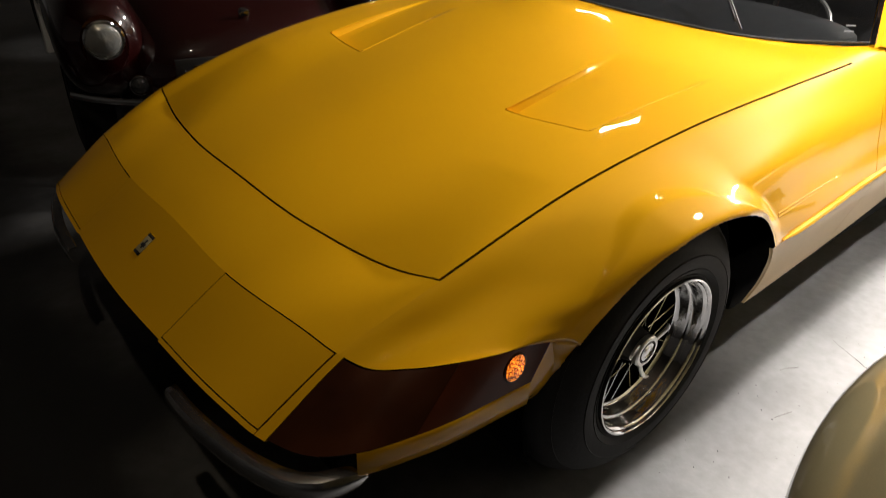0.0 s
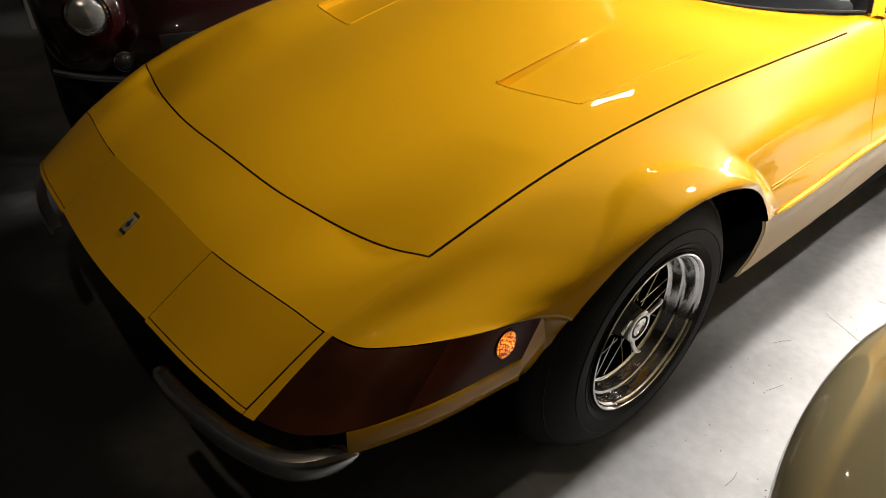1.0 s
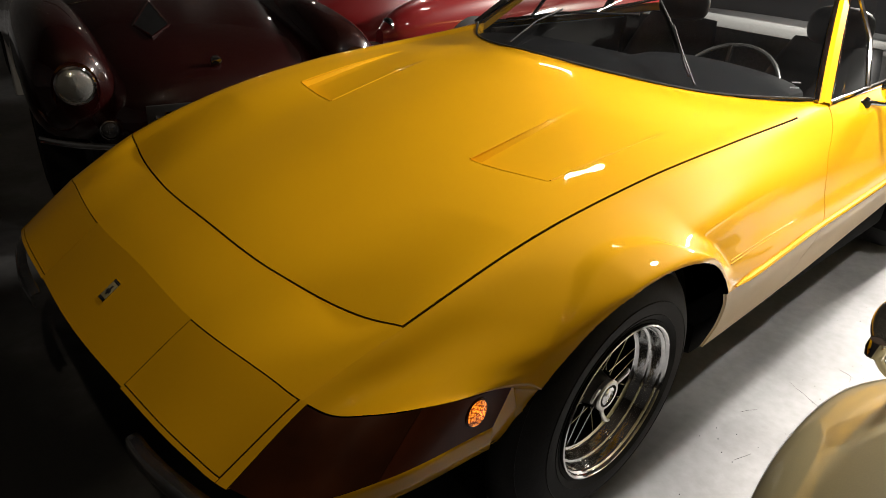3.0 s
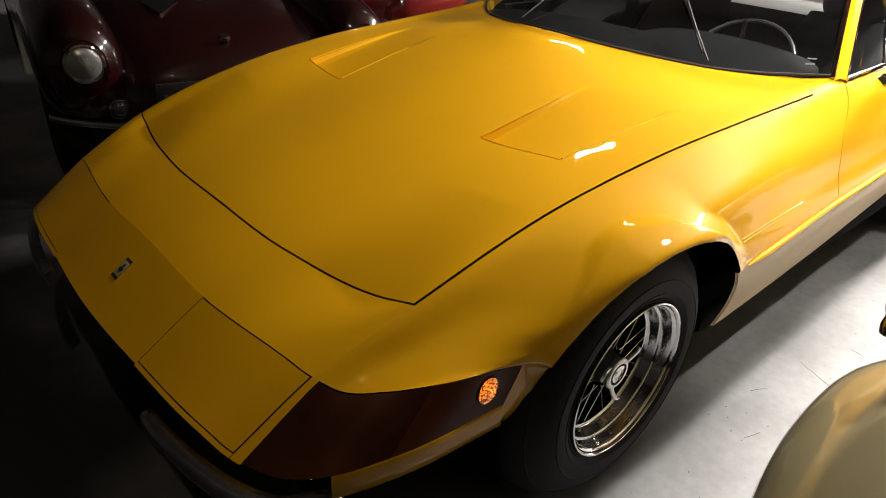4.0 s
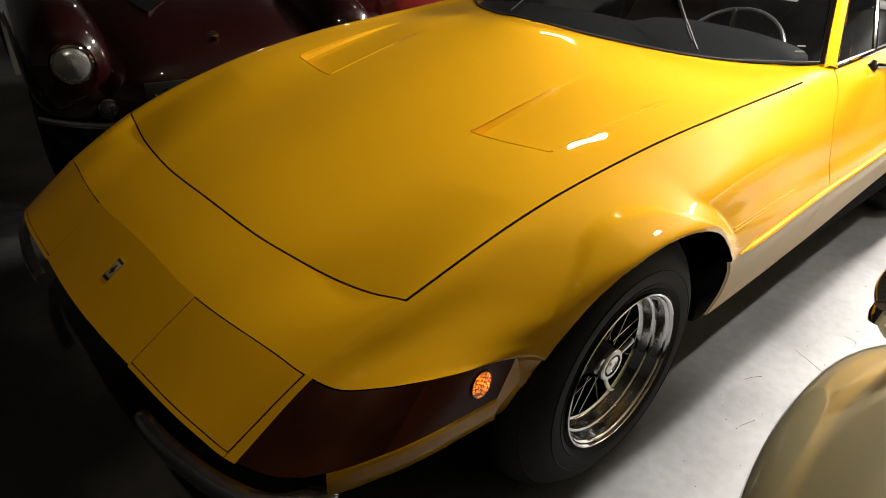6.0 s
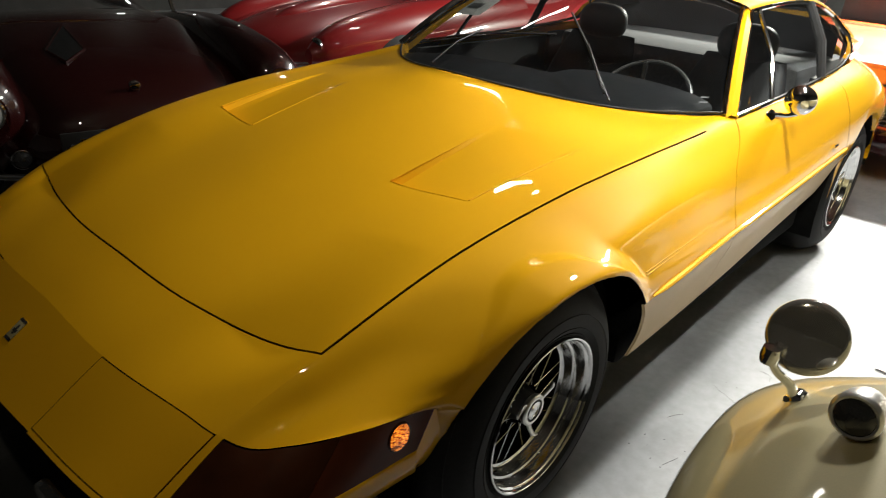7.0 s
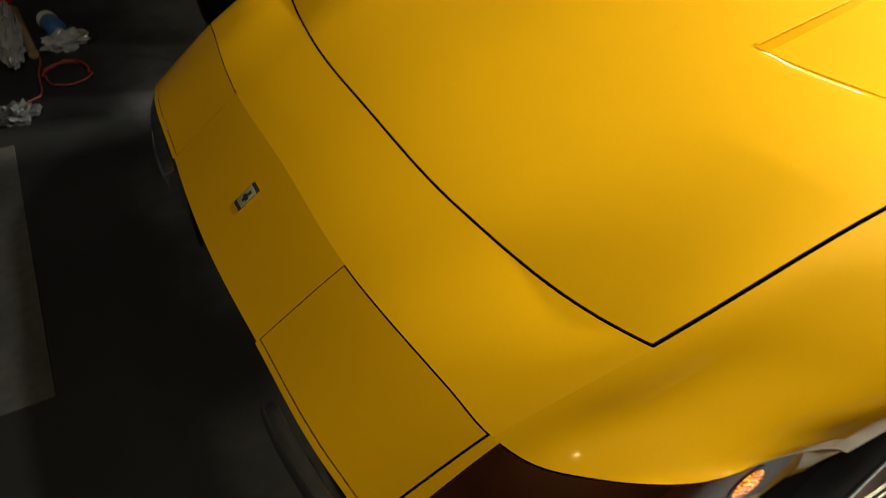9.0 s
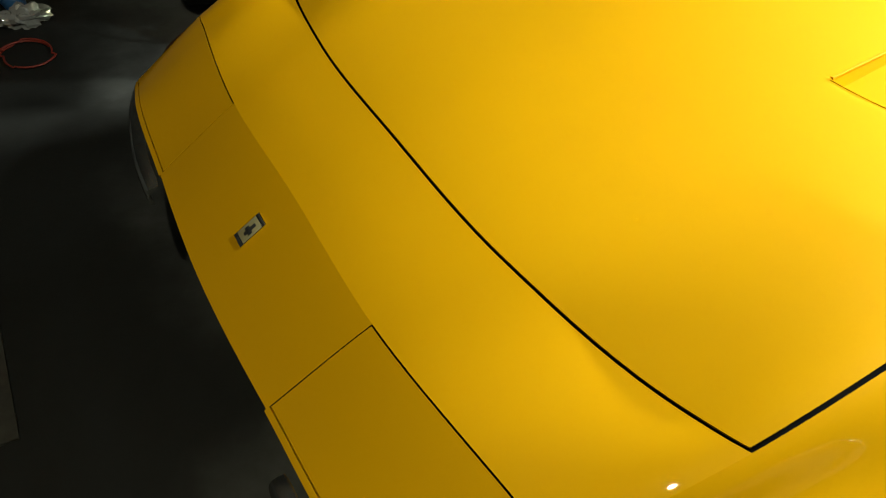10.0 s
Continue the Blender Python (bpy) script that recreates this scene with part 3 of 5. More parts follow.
# nose
part("nose_panel", sheet_bm(skin_grid(lines(0.0, 1.0), lines(-1.0, 1.0))), YELLOW, coupe)
for side in (1, -1):
    ks = sorted(side * k for k in lines(1.0, 1.985))
    part("headlamp_cover", sheet_bm(skin_grid(lines(0.035, 0.995), ks), 0.003, 0.0017), YELLOW, coupe, "closed yellow pop-up headlamp lid")
    ks = sorted(side * k for k in lines(1.0, 1.985))
    part("nose_lip", sheet_bm(skin_grid(lines(-0.02, 0.030, step=60), ks), 0.01), YELLOW, coupe)
    ks = sorted(side * k for k in lines(1.99, 2.215, step=60))
    part("lamp_surround", sheet_bm(skin_grid(lines(-0.02, 1.0), ks), 0.012), YELLOW, coupe)
    ks = sorted(side * k for k in lines(2.22, 4.95))
    lens = part("corner_lamp_lens", sheet_bm(skin_grid(lines(0.0, 0.985), ks), 0.008, 0.001), BROWN, coupe, "smoky brown corner lamp lens")
    ks = sorted(side * k for k in lines(4.95, 6.0))
    part("marker_lens", sheet_bm(skin_grid(lines(0.0, 0.985), ks), 0.008, 0.0), BROWNRED, lens, "reddish brown side marker lens")
    ctr = skin_grid([0.60], [side * 5.675])[0, 0]
    e1 = skin_grid([0.60], [side * 5.9])[0, 0] - ctr
    e1 /= np.linalg.norm(e1)
    e2 = skin_grid([0.8], [side * 5.675])[0, 0] - ctr
    e2 -= e1 * (e1 @ e2)
    e2 /= np.linalg.norm(e2)
    nrm = np.cross(e1, e2)
    nrm *= math.copysign(1, nrm[1] * ctr[1])
    for nm, r1, r2, lift, mt in (("reflector_rim", 0.027, 0.032, 0.0022, BROWN), ("reflector", 0.0225, 0.0275, 0.0045, AMBER)):
        bm = bmesh.new()
        prev = None
        for q, h in ((1.0, -0.003), (1.0, lift * 0.6), (0.9, lift), (0.45, lift * 1.25), (0.02, lift * 1.3)):
            ring = [bm.verts.new(ctr + e1 * r1 * q * math.cos(w) + e2 * r2 * q * math.sin(w) + nrm * h) for w in np.arange(28) * 2 * math.pi / 28]
            if prev:
                for i in range(28):
                    bm.faces.new((prev[i], prev[(i + 1) % 28], ring[(i + 1) % 28], ring[i]))
            prev = ring
        part(nm, bm, mt, lens, "round amber side reflector with added glow" if nm == "reflector" else "")
    # chrome quarter bumper
    spine = smooth_curve([(0.087, 0.318, 0.332), (0.089, 0.40, 0.337), (0.102, 0.50, 0.342), (0.128, 0.605, 0.346), (0.174, 0.688, 0.350), (0.264, 0.727, 0.355)], 8)
    prof = [(-0.004, -0.034), (-0.016, -0.030), (-0.024, -0.015), (-0.026, 0.002), (-0.022, 0.018), (-0.012, 0.029), (0.004, 0.033), (0.030, 0.034), (0.030, 0.028), (0.0, 0.022), (-0.012, 0.0), (0.0, -0.028)]
    bm = bmesh.new()
    rings = []
    for i, p in enumerate(spine):
        t = spine[min(i + 1, len(spine) - 1)] - spine[max(i - 1, 0)]
        out = np.array([-t[1], t[0], 0.0]) / math.hypot(t[0], t[1])
        end = min(i, len(spine) - 1 - i)
        q = min(1.0, 0.85 + 0.1 * i, math.sqrt(max(0.02, 1 - (1 - min(1, (len(spine) - 1 - i) / 5)) ** 2)))
        rings.append([bm.verts.new(((p + out * -a * 0.5 * q)[0], -side * (p + out * -a * 0.5 * q)[1], p[2] + 0.004 + 0.72 * h * q)) for a, h in prof])
    for ra, rb in zip(rings, rings[1:]):
        for i in range(len(prof)):
            bm.faces.new((ra[i], ra[(i + 1) % len(prof)], rb[(i + 1) % len(prof)], rb[i]))
    bm.faces.new(rings[0])
    bm.faces.new(rings[-1][::-1])
    part("quarter_bumper", bm, BUMPER, coupe, "slim chrome quarter bumper")

badge_at = along(GUIDES[0], 0.565, FOLDS[0])
slope = along(GUIDES[0], 0.62, FOLDS[0]) - along(GUIDES[0], 0.38, FOLDS[0])
tilt = -math.degrees(math.atan2(slope[2], slope[0]))
for nm, lo, hi, mt, par in (("badge", (-0.026, -0.0145, -0.001), (0.026, 0.0145, 0.0022), CHROME, None), ("badge_field", (-0.019, -0.0135, 0.0021), (0.019, 0.0135, 0.0027), GOLD, 1),
                            ("badge_mark", (-0.011, -0.004, 0.0026), (0.012, 0.003, 0.0031), INK, 1), ("badge_mark", (-0.006, -0.009, 0.0026), (0.002, 0.008, 0.0031), INK, 1), ("badge_bar", (0.0205, -0.014, 0.0021), (0.0245, 0.014, 0.0029), INK, 1)):
    ob = part(nm, box_bm(lo, hi, 0.0004), mt, coupe if par is None else badge, "small rectangular enamel badge" if par is None else "")
    if par is None:
        badge = ob
        ob.matrix_basis = pose(badge_at[0], 0, badge_at[2], 0, tilt, 0)

# bonnet with its two sunken vents
VENT = {1: (0.865, 0.890, 1.548, 1.570), -1: (0.83, 0.86, 1.43, 1.452)}
ss = lines(2.0, 3.612) + [3.618, 3.623, 3.628] + lines(3.632, 5.00, 5.01, 6.0)
near, far = lines(0.0, *VENT[1], 2.0), lines(0.0, *VENT[-1], 2.0)
kk = [-k for k in far[:0:-1]] + near
g = skin_grid(ss, kk)
for a, s in enumerate(ss):
    for b, k in enumerate(kk):
        k0, k1, k2, k3 = VENT[1 if k > 0 else -1]
        if 3.613 < s < 5.0 and k0 < abs(k) < k3:
            g[a, b, 2] -= 0.021 * (1 - max(s - 3.632, 0) / 1.37) * float(np.interp(s, (3.612, 3.618, 3.623, 3.628, 3.632), (0, 0.03, 0.10, 0.28, 1))) * min(1, (abs(k) - k0) / (k1 - k0), (k3 - abs(k)) / (k3 - k2))
bonnet = part("bonnet", sheet_bm(g, 0.004, 0.0060, open_end=True), YELLOW, coupe, "long yellow bonnet with two sunken vents")
for side in (-1, 1):
    k0, k1, k2, k3 = VENT[side]
    part("vent_lip", tube_bm(skin_grid([3.6145], [side * k for k in np.linspace(k0 + 0.006, k3 - 0.006, 20)])[0] + np.array([0, 0, -0.0004]), 0.0013, 8), YELLOW, bonnet, "thin rolled edge of a bonnet vent")
    for line in (skin_grid(np.linspace(3.63, 4.55, 16), [side * k0])[:, 0], skin_grid(np.linspace(3.63, 4.8, 16), [side * k3])[:, 0]):
        part("vent_lip", tube_bm(line + np.array([0, 0, -0.0008]), 0.0030, 10, lambda u: 1 - 0.5 * u * u), YELLOW, bonnet, "thin rolled edge of a bonnet vent")
lin = skin_grid(lines(1.9, 6.5, step=6), lines(-2.15, 2.15, step=6))
lin[:, :, 2] -= 0.055
part("engine_bay_lining", sheet_bm(lin), UNDER, coupe)
part("nose_top", sheet_bm(skin_grid(lines(1.0, 2.004), lines(-2.0, 2.0))), YELLOW, coupe)
cowl = skin_grid(lines(6.0, 7.0), lines(-2.0, 2.0))
foot_x = np.interp(np.abs(cowl[:, :, 1]), (0, 0.259, 0.494, 0.706), (1.496, 1.602, 1.757, 1.970))
cowl[:, :, 2] -= np.clip((cowl[:, :, 0] - foot_x - 0.006) * 1.2, 0, 0.07) * np.clip((0.70 - np.abs(cowl[:, :, 1])) / 0.05, 0, 1)
part("cowl", sheet_bm(cowl), YELLOW, coupe)

# flanks
for side in (1, -1):
    def ks_side(a, b, step=22):
        return sorted(side * k for k in lines(a, b, step=step))
    bm = sheet_bm(sheared(lines(1.0, 7.0, step=44), ks_side(2.0, 6.06, 28)))
    low = skin_grid(lines(1.0, 3.5, step=44), ks_side(6.06, 8.0))
    vs = [[bm.verts.new(p) for p in row] for row in low]
    for r0, r1 in zip(vs, vs[1:]):
        for i in range(len(r0) - 1):
            bm.faces.new((r0[i], r1[i], r1[i + 1], r0[i + 1]))
    bmesh.ops.remove_doubles(bm, verts=bm.verts, dist=0.00005)
    cut_arch(bm, *WHEELS[0], ARCH)
    if side > 0:
        flare(bm, *WHEELS[0], FRONT_LIP)
        soften(bm)
    eyebrow(bm, *WHEELS[0], ((20, 50, 66, 76, 84, 110, 140), (0.012, 0.015, 0.020, 0.028, 0.036, 0.041, 0.048)), 0.015 if side > 0 else 0.003, ((20, 40, 60, 105, 128, 150), (0, 0.6, 1, 1, 0.55, 0)))
    fold(bm, *WHEELS[0])
    part("front_wing", bm, YELLOW, coupe)
    part("front_sill", sheet_bm(sill_grid(ks_side(6.06, 8.0, 14), side)), SILL, coupe, "lower body panel, beige from painted-in floor reflection")
    strip = skin_grid(lines(4.54, 8.96, step=10), [side * 6.0])[:, 0]
    strip[:, 1] -= side * 0.002
    part("rubbing_strip", tube_bm(strip, 0.0085, 8, lambda u: min(1, 0.25 + 14 * u)), YELLOW, coupe, "raised yellow body moulding")
    for k, end in ((5.26, 5.9), (5.34, 5.5)):
        swage = skin_grid(lines(4.44, end, step=10), [side * k])[:, 0]
        swage[:, 1] += side * 0.0012
        part("swage_line", tube_bm(swage, 0.0024, 8, lambda u: 1 - 0.6 * u), YELLOW, coupe)
    shade = skin_grid(lines(5.9, 7.4, step=12), ks_side(2.1, 8.0, 8))
    shade[:, :, 1] += side * 0.03
    part("door_jamb", sheet_bm(shade), UNDER, coupe)
    bm = sheet_bm(skin_grid(lines(0.0, 1.0, step=50), ks_side(6.0, 8.0)))
    cut_arch(bm, *WHEELS[0], ARCH)
    flare(bm, *WHEELS[0], FRONT_LIP)
    fold(bm, *WHEELS[0])
    part("wing_front", bm, YELLOW, coupe)
    door = part("door", sheet_bm(sheared(lines(7.0, 9.0, step=20), ks_side(2.0, 6.06)), 0.003, 0.0042), YELLOW, coupe)
    part("door_sill", sheet_bm(sheared(lines(7.0, 9.0, step=20), ks_side(6.06, 8.0)), 0.003, 0.0022), SILL, coupe, "lower body panel, beige from painted-in floor reflection")
    handle = skin_grid([8.58, 8.62, 8.66], [side * 5.2])[:, 0] + np.array([0, -side * 0.006, 0])
    part("handle", tube_bm(handle, 0.005, 8), CHROME, door, "chrome door handle")
    bm = sheet_bm(skin_grid(lines(9.0, 12.0, step=50), ks_side(2.0, 8.0)))
    cut_arch(bm, *WHEELS[1], ARCH)
    flare(bm, *WHEELS[1], REAR_LIP)
    fold(bm, *WHEELS[1])
    part("rear_wing", bm, YELLOW, coupe)
    # apron under the leading edge
    top = skin_grid([0.0], ks_side(4.05, 6.0))[0]
    rows = [top + np.array([0.0, 0, 0.0])]
    for drop, back in ((0.006, -0.0015), (0.035, -0.0005), (0.060, 0.006), (0.074, 0.022)):
        rows.append(top + np.stack([np.full(len(top), back * 0.8), -np.sign(top[:, 1]) * back * 0.9, np.full(len(top), -drop)], 1))
    part("apron", sheet_bm(np.array(rows)), YELLOW, coupe)


# ---- wheels ----
SPOKES = {}


def wheel(parent, x, y, z, out):
    w = new("wheel")
    w.parent, w.location = parent, (x, y, z)
    m = 1 if out > 0 else -1
    tyre = [(0.186, -0.020), (0.190, -0.010), (0.195, -0.005), (0.200, -0.004), (0.2015, -0.0065), (0.203, -0.004), (0.214, 0.001), (0.2155, 0.0025), (0.217, 0.001), (0.232, 0.0035), (0.246, 0.003), (0.2475, 0.0045), (0.249, 0.0025), (0.262, -0.001), (0.276, -0.008), (0.290, -0.018), (0.304, -0.031), (0.3055, -0.0305), (0.307, -0.034), (0.320, -0.050), (0.330, -0.067), (0.335, -0.084), (0.336, -0.10), (0.336, -0.17), (0.330, -0.20), (0.30, -0.225), (0.19, -0.20)]
    part("tyre", lathe_bm([(r, m * h) for r, h in tyre], 72), RUBBER, w)
    rim = [(0.190, -0.012), (0.1925, -0.004), (0.1915, 0.001), (0.188, 0.002), (0.1850, -0.001), (0.1835, -0.006), (0.1795, -0.009), (0.1775, -0.013), (0.176, -0.030), (0.1735, -0.036), (0.168, -0.038), (0.1655, -0.042), (0.164, -0.060), (0.160, -0.066), (0.155, -0.068)]
    part("rim", lathe_bm([(r, m * h) for r, h in rim], 72), ALLOY, w)
    part("rim_well", lathe_bm([(0.1555, m * -0.0685), (0.150, m * -0.085), (0.148, m * -0.16), (0.165, m * -0.18), (0.187, m * -0.19)], 48), UNDER, w)
    part("hub", lathe_bm([(0.052, m * -0.15), (0.050, m * -0.095), (0.040, m * -0.065), (0.036, m * -0.045), (0.032, m * -0.040), (0.0005, m * -0.038)], 32), TRIM, w)
    bm = lathe_bm([(0.036, m * -0.044), (0.0385, m * -0.038), (0.0385, m * -0.032), (0.035, m * -0.029), (0.028, m * -0.029)], 32)
    for k in range(3):
        a = 0.62 + 2 * math.pi * k / 3
        e, f = Vector((math.cos(a), 0, math.sin(a))), Vector((-math.sin(a), 0, math.cos(a)))
        ear = [(0.034, -0.009, -0.036), (0.052, -0.008, -0.032), (0.070, -0.002, -0.026), (0.076, 0.008, -0.024)]
        rows = [[e * r + f * (t + wd) + Vector((0, m * (h + dh), 0)) for wd, dh in ((-0.006, 0), (-0.004, 0.002), (0.004, 0.002), (0.006, 0), (0.004, -0.005), (-0.004, -0.005), (-0.006, 0))] for r, t, h in ear]
        vs = [[bm.verts.new(p) for p in row[:-1]] for row in rows]
        for r0, r1 in zip(vs, vs[1:]):
            for q in range(6):
                bm.faces.new((r0[q], r0[(q + 1) % 6], r1[(q + 1) % 6], r1[q]))
        bm.faces.new(vs[-1])
    nut = part("knock_off_nut", bm, SATIN, w, "three-eared knock-off wheel nut")
    part("nut_ring", lathe_bm([(0.030, m * -0.0292), (0.029, m * -0.033), (0.023, m * -0.033)], 28), TRIM, nut)
    part("nut_cap", lathe_bm([(0.023, m * -0.034), (0.022, m * -0.029), (0.014, m * -0.027), (0.012, m * -0.029), (0.0005, m * -0.028)], 28), ALLOY, nut)
    for k in range(54):
        key = (m, k % 2, k % 3 == 0)
        if key not in SPOKES:
            turn, deep, outer = (0.42 if key[1] else -0.42), (-0.062 if key[2] else -0.125), (-0.070 if key[2] else -0.118)
            first = part("spoke", tube_bm([(0.048, m * deep, 0), (0.156 * math.cos(turn), m * outer, 0.156 * math.sin(turn))], 0.0019, 6), ALLOY, w)
            SPOKES[key] = first.data
        else:
            first = tagged(new("spoke", SPOKES[key]), "")
            first.parent = w
        first.rotation_euler = (0, -2 * math.pi * k / 54, 0)
    part("brake_drum", lathe_bm([(0.0005, m * -0.17), (0.15, m * -0.17), (0.155, m * -0.2)], 32), UNDER, w)
    return w


for wx, wz in WHEELS:
    for side in (-1, 1):
        wheel(coupe, wx - 0.005, side * 0.835, 0.336, side)
for wx, wz in WHEELS:
    for side in (-1, 1):
        bm = bmesh.new()
        prof = [(wx + 0.358 * math.cos(a), wz + 0.358 * math.sin(a)) for a in np.linspace(-0.5 if wx < 2 else 0.1, math.pi + 0.5, 28)]
        grid = np.array([[(px, side * yy, pz) for yy in ((0.83 if wx > 2 else 0.77), 0.5)] for px, pz in prof])
        part("wheel_housing", sheet_bm(grid), UNDER, coupe)
part("underbody", box_bm((0.5, -0.5, 0.17), (4.1, 0.5, 0.4), 0.03), UNDER, coupe)
part("floor_pan", box_bm((1.4, -0.77, 0.22), (2.95, 0.77, 0.32), 0.02), UNDER, coupe)
part("nose_cavity", box_bm((0.28, -0.60, 0.20), (0.62, 0.60, 0.42), 0.03), UNDER, coupe)
part("tail_panel", box_bm((4.15, -0.62, 0.33), (4.27, 0.62, 0.72), 0.03), YELLOW, coupe)

# ---- greenhouse ----
BASE = [(1.496, 0, 0.890), (1.602, 0.259, 0.863), (1.757, 0.494, 0.841), (1.970, 0.706, 0.846)]
TOP = [(2.33, 0, 1.165), (2.338, 0.25, 1.160), (2.355, 0.42, 1.143), (2.385, 0.535, 1.112)]


def both(points):
    return [(x, -y, z) for x, y, z in points[:0:-1]] + list(points)


base, head = smooth_curve(both(BASE), 8), smooth_curve(both(TOP), 8)
bulge = 0.35 * np.array([0, 0.35, 0.62, 0.82, 0.95, 1, 0.95, 0.8, 0.5, 0])


def screen_point(t, j, lift=0.0):
    """A point on the windscreen: t from its foot to its head, j from 0 (right) to 1 (left of the car)."""
    i = (1 - j) * (len(base) - 1)
    b = base[int(i)] + (base[min(int(i) + 1, len(base) - 1)] - base[int(i)]) * (i % 1)
    h = head[int(i)] + (head[min(int(i) + 1, len(head) - 1)] - head[int(i)]) * (i % 1)
    q = np.interp(t, np.linspace(0, 1, 10), bulge)
    return b + (h - b) * t + np.array([-0.018, 0, 0.022]) * q + np.array([-0.35, 0, 0.93]) * lift


ws = np.array([[b + (h - b) * t + np.array([-0.018, 0, 0.022]) * q for b, h in zip(base, head)] for t, q in zip(np.linspace(0, 1, 10), bulge)])
part("windscreen", sheet_bm(ws), GLASS, coupe, "raked clear windscreen").visible_shadow = False
part("windscreen_seal", tube_bm([p + np.array([0, 0, 0.003]) for p in list(base) + list(head[::-1])], 0.0036, 8, closed=True), TRIM, coupe)
for side in (-1, 1):
    a, b = np.array(BASE[-1]) * (1, side, 1), np.array(TOP[-1]) * (1, side, 1)
    rows = []
    for t in np.linspace(-0.02, 1.02, 14):
        p = a + (b - a) * t + np.array([-0.012, 0, 0.02]) * math.sin(min(max(t, 0), 1) * math.pi)
        rows.append([p + np.array(d) * (1, side, 1) for d in ((0.0, 0, -0.004), (0.012, 0.012, 0.003), (0.036, 0.022, -0.002), (0.052, 0.018, -0.016), (0.045, -0.01, -0.03), (0.0, -0.012, -0.02))])
    part("pillar", sheet_bm(np.array(rows)), YELLOW, coupe)
    part("pillar_trim", tube_bm([r[0] + np.array([-0.003, side * -0.004, 0.006]) for r in rows], 0.0075 if side < 0 else 0.013, 8), DARKCHROME if side < 0 else CHROME, coupe)
RAIL = [(2.405, 0.557, 1.110), (2.60, 0.578, 1.128), (2.85, 0.582, 1.130), (3.10, 0.582, 1.108), (3.35, 0.60, 1.045), (3.60, 0.63, 0.955)]
CREST = [(2.335, 0, 1.172), (2.55, 0, 1.205), (2.85, 0, 1.210), (3.10, 0, 1.19), (3.40, 0, 1.13), (3.85, 0, 0.99)]
rail, crest = smooth_curve(RAIL, 6), smooth_curve(CREST, 6)
grid = []
for r, c in zip(rail, crest):
    row = []
    for t in np.linspace(-1, 1, 33):
        q = abs(t)
        w = math.sin(q * math.pi / 2)
        row.append((c[0] + (r[0] - c[0]) * q ** 2, -np.sign(t) * r[1] * w, r[2] + (c[2] - r[2]) * math.cos(q * math.pi / 2) ** 0.9))
    grid.append(row)
grid = np.array(grid)
part("roof", sheet_bm(grid[:19]), YELLOW, coupe)
for piece in (grid[:19, 1:32].copy(),):
    piece[:, :, 2] -= 0.03
    piece[:, :, 1] *= 0.95
    part("headlining", sheet_bm(piece), CLOTH, coupe, "pale grey cloth headlining")
part("rear_window", sheet_bm(grid[18:, 5:28]), GLASS, coupe).visible_shadow = False
inner = grid[18:] * np.array((1, 0.95, 1)) - np.array((0.01, 0, 0.03))
part("rear_lining", sheet_bm(inner[:, :7]), LEATHER, coupe)
part("rear_lining", sheet_bm(inner[:, 26:]), LEATHER, coupe)
part("rear_sail", sheet_bm(grid[18:, :6]), YELLOW, coupe)
part("rear_sail", sheet_bm(grid[18:, 27:]), YELLOW, coupe)
tail = [[(3.80 + 0.45 * v, -t * (0.60 - 0.03 * v), 0.995 - 0.29 * v - 0.15 * abs(t) ** 3) for t in np.linspace(-1, 1, 17)] for v in np.linspace(0, 1, 8)]
part("boot_lid", sheet_bm(np.array(tail), 0.02), YELLOW, coupe)
BELT = [(2.02, 0.722, 0.836), (2.30, 0.722, 0.842), (2.60, 0.72, 0.848), (2.90, 0.715, 0.860), (3.20, 0.705, 0.880), (3.55, 0.66, 0.935)]
belt = smooth_curve(BELT, 6)
for side in (-1, 1):
    m = np.array((1, side, 1))
    # drop the front upper corner of the glass on to the pillar
    foot = np.array(BASE[-1]) + np.array([0.05, 0.014, -0.01])
    front = [foot + (rail[0] - foot) * t for t in np.linspace(0, 1, 8)]
    upper = front[:-1] + list(rail[:25])
    lower = [belt[0] + (belt[24] - belt[0]) * (i / (len(upper) - 1)) for i in range(len(upper))]
    up = np.array([[u * m, (u + b) / 2 * m + np.array([0, side * 0.02, 0]), b * m] for u, b in zip(upper, lower)])
    ob = part("side_window", sheet_bm(up), GLASS, coupe)
    ob.visible_shadow = False
    part("window_rail", tube_bm([p * m for p in front[:-1] + list(rail)[:26]], 0.008, 8), CHROME, coupe)
    part("belt_trim", tube_bm([p * m for p in list(belt)[:28]], 0.008, 8), CHROME, coupe)
    for xb, xr, rr, mt in ((2.33, 2.455, 0.008, CHROME), (2.90, 2.96, 0.017, TRIM), (3.42, 3.30, 0.012, CHROME)):
        b = np.array([np.interp(xb, belt[:, 0], belt[:, i]) for i in range(3)]) * m
        r = np.array([np.interp(xr, rail[:, 0], rail[:, i]) for i in range(3)]) * m
        part("window_post", tube_bm([b, (b + r) / 2 + np.array([0, side * 0.022, 0]), r], rr, 8), mt, coupe)
    q = np.array([[r * m, (r * 0.5 + b * 0.5) * m + np.array([0, side * 0.025, 0]), b * m] for r, b in zip(rail[25:], belt[25:])])
    part("rear_quarter", sheet_bm(q), YELLOW, coupe)
    part("quarter_lining", sheet_bm(q - np.array([0, side * 0.02, 0.004])), LEATHER, coupe)

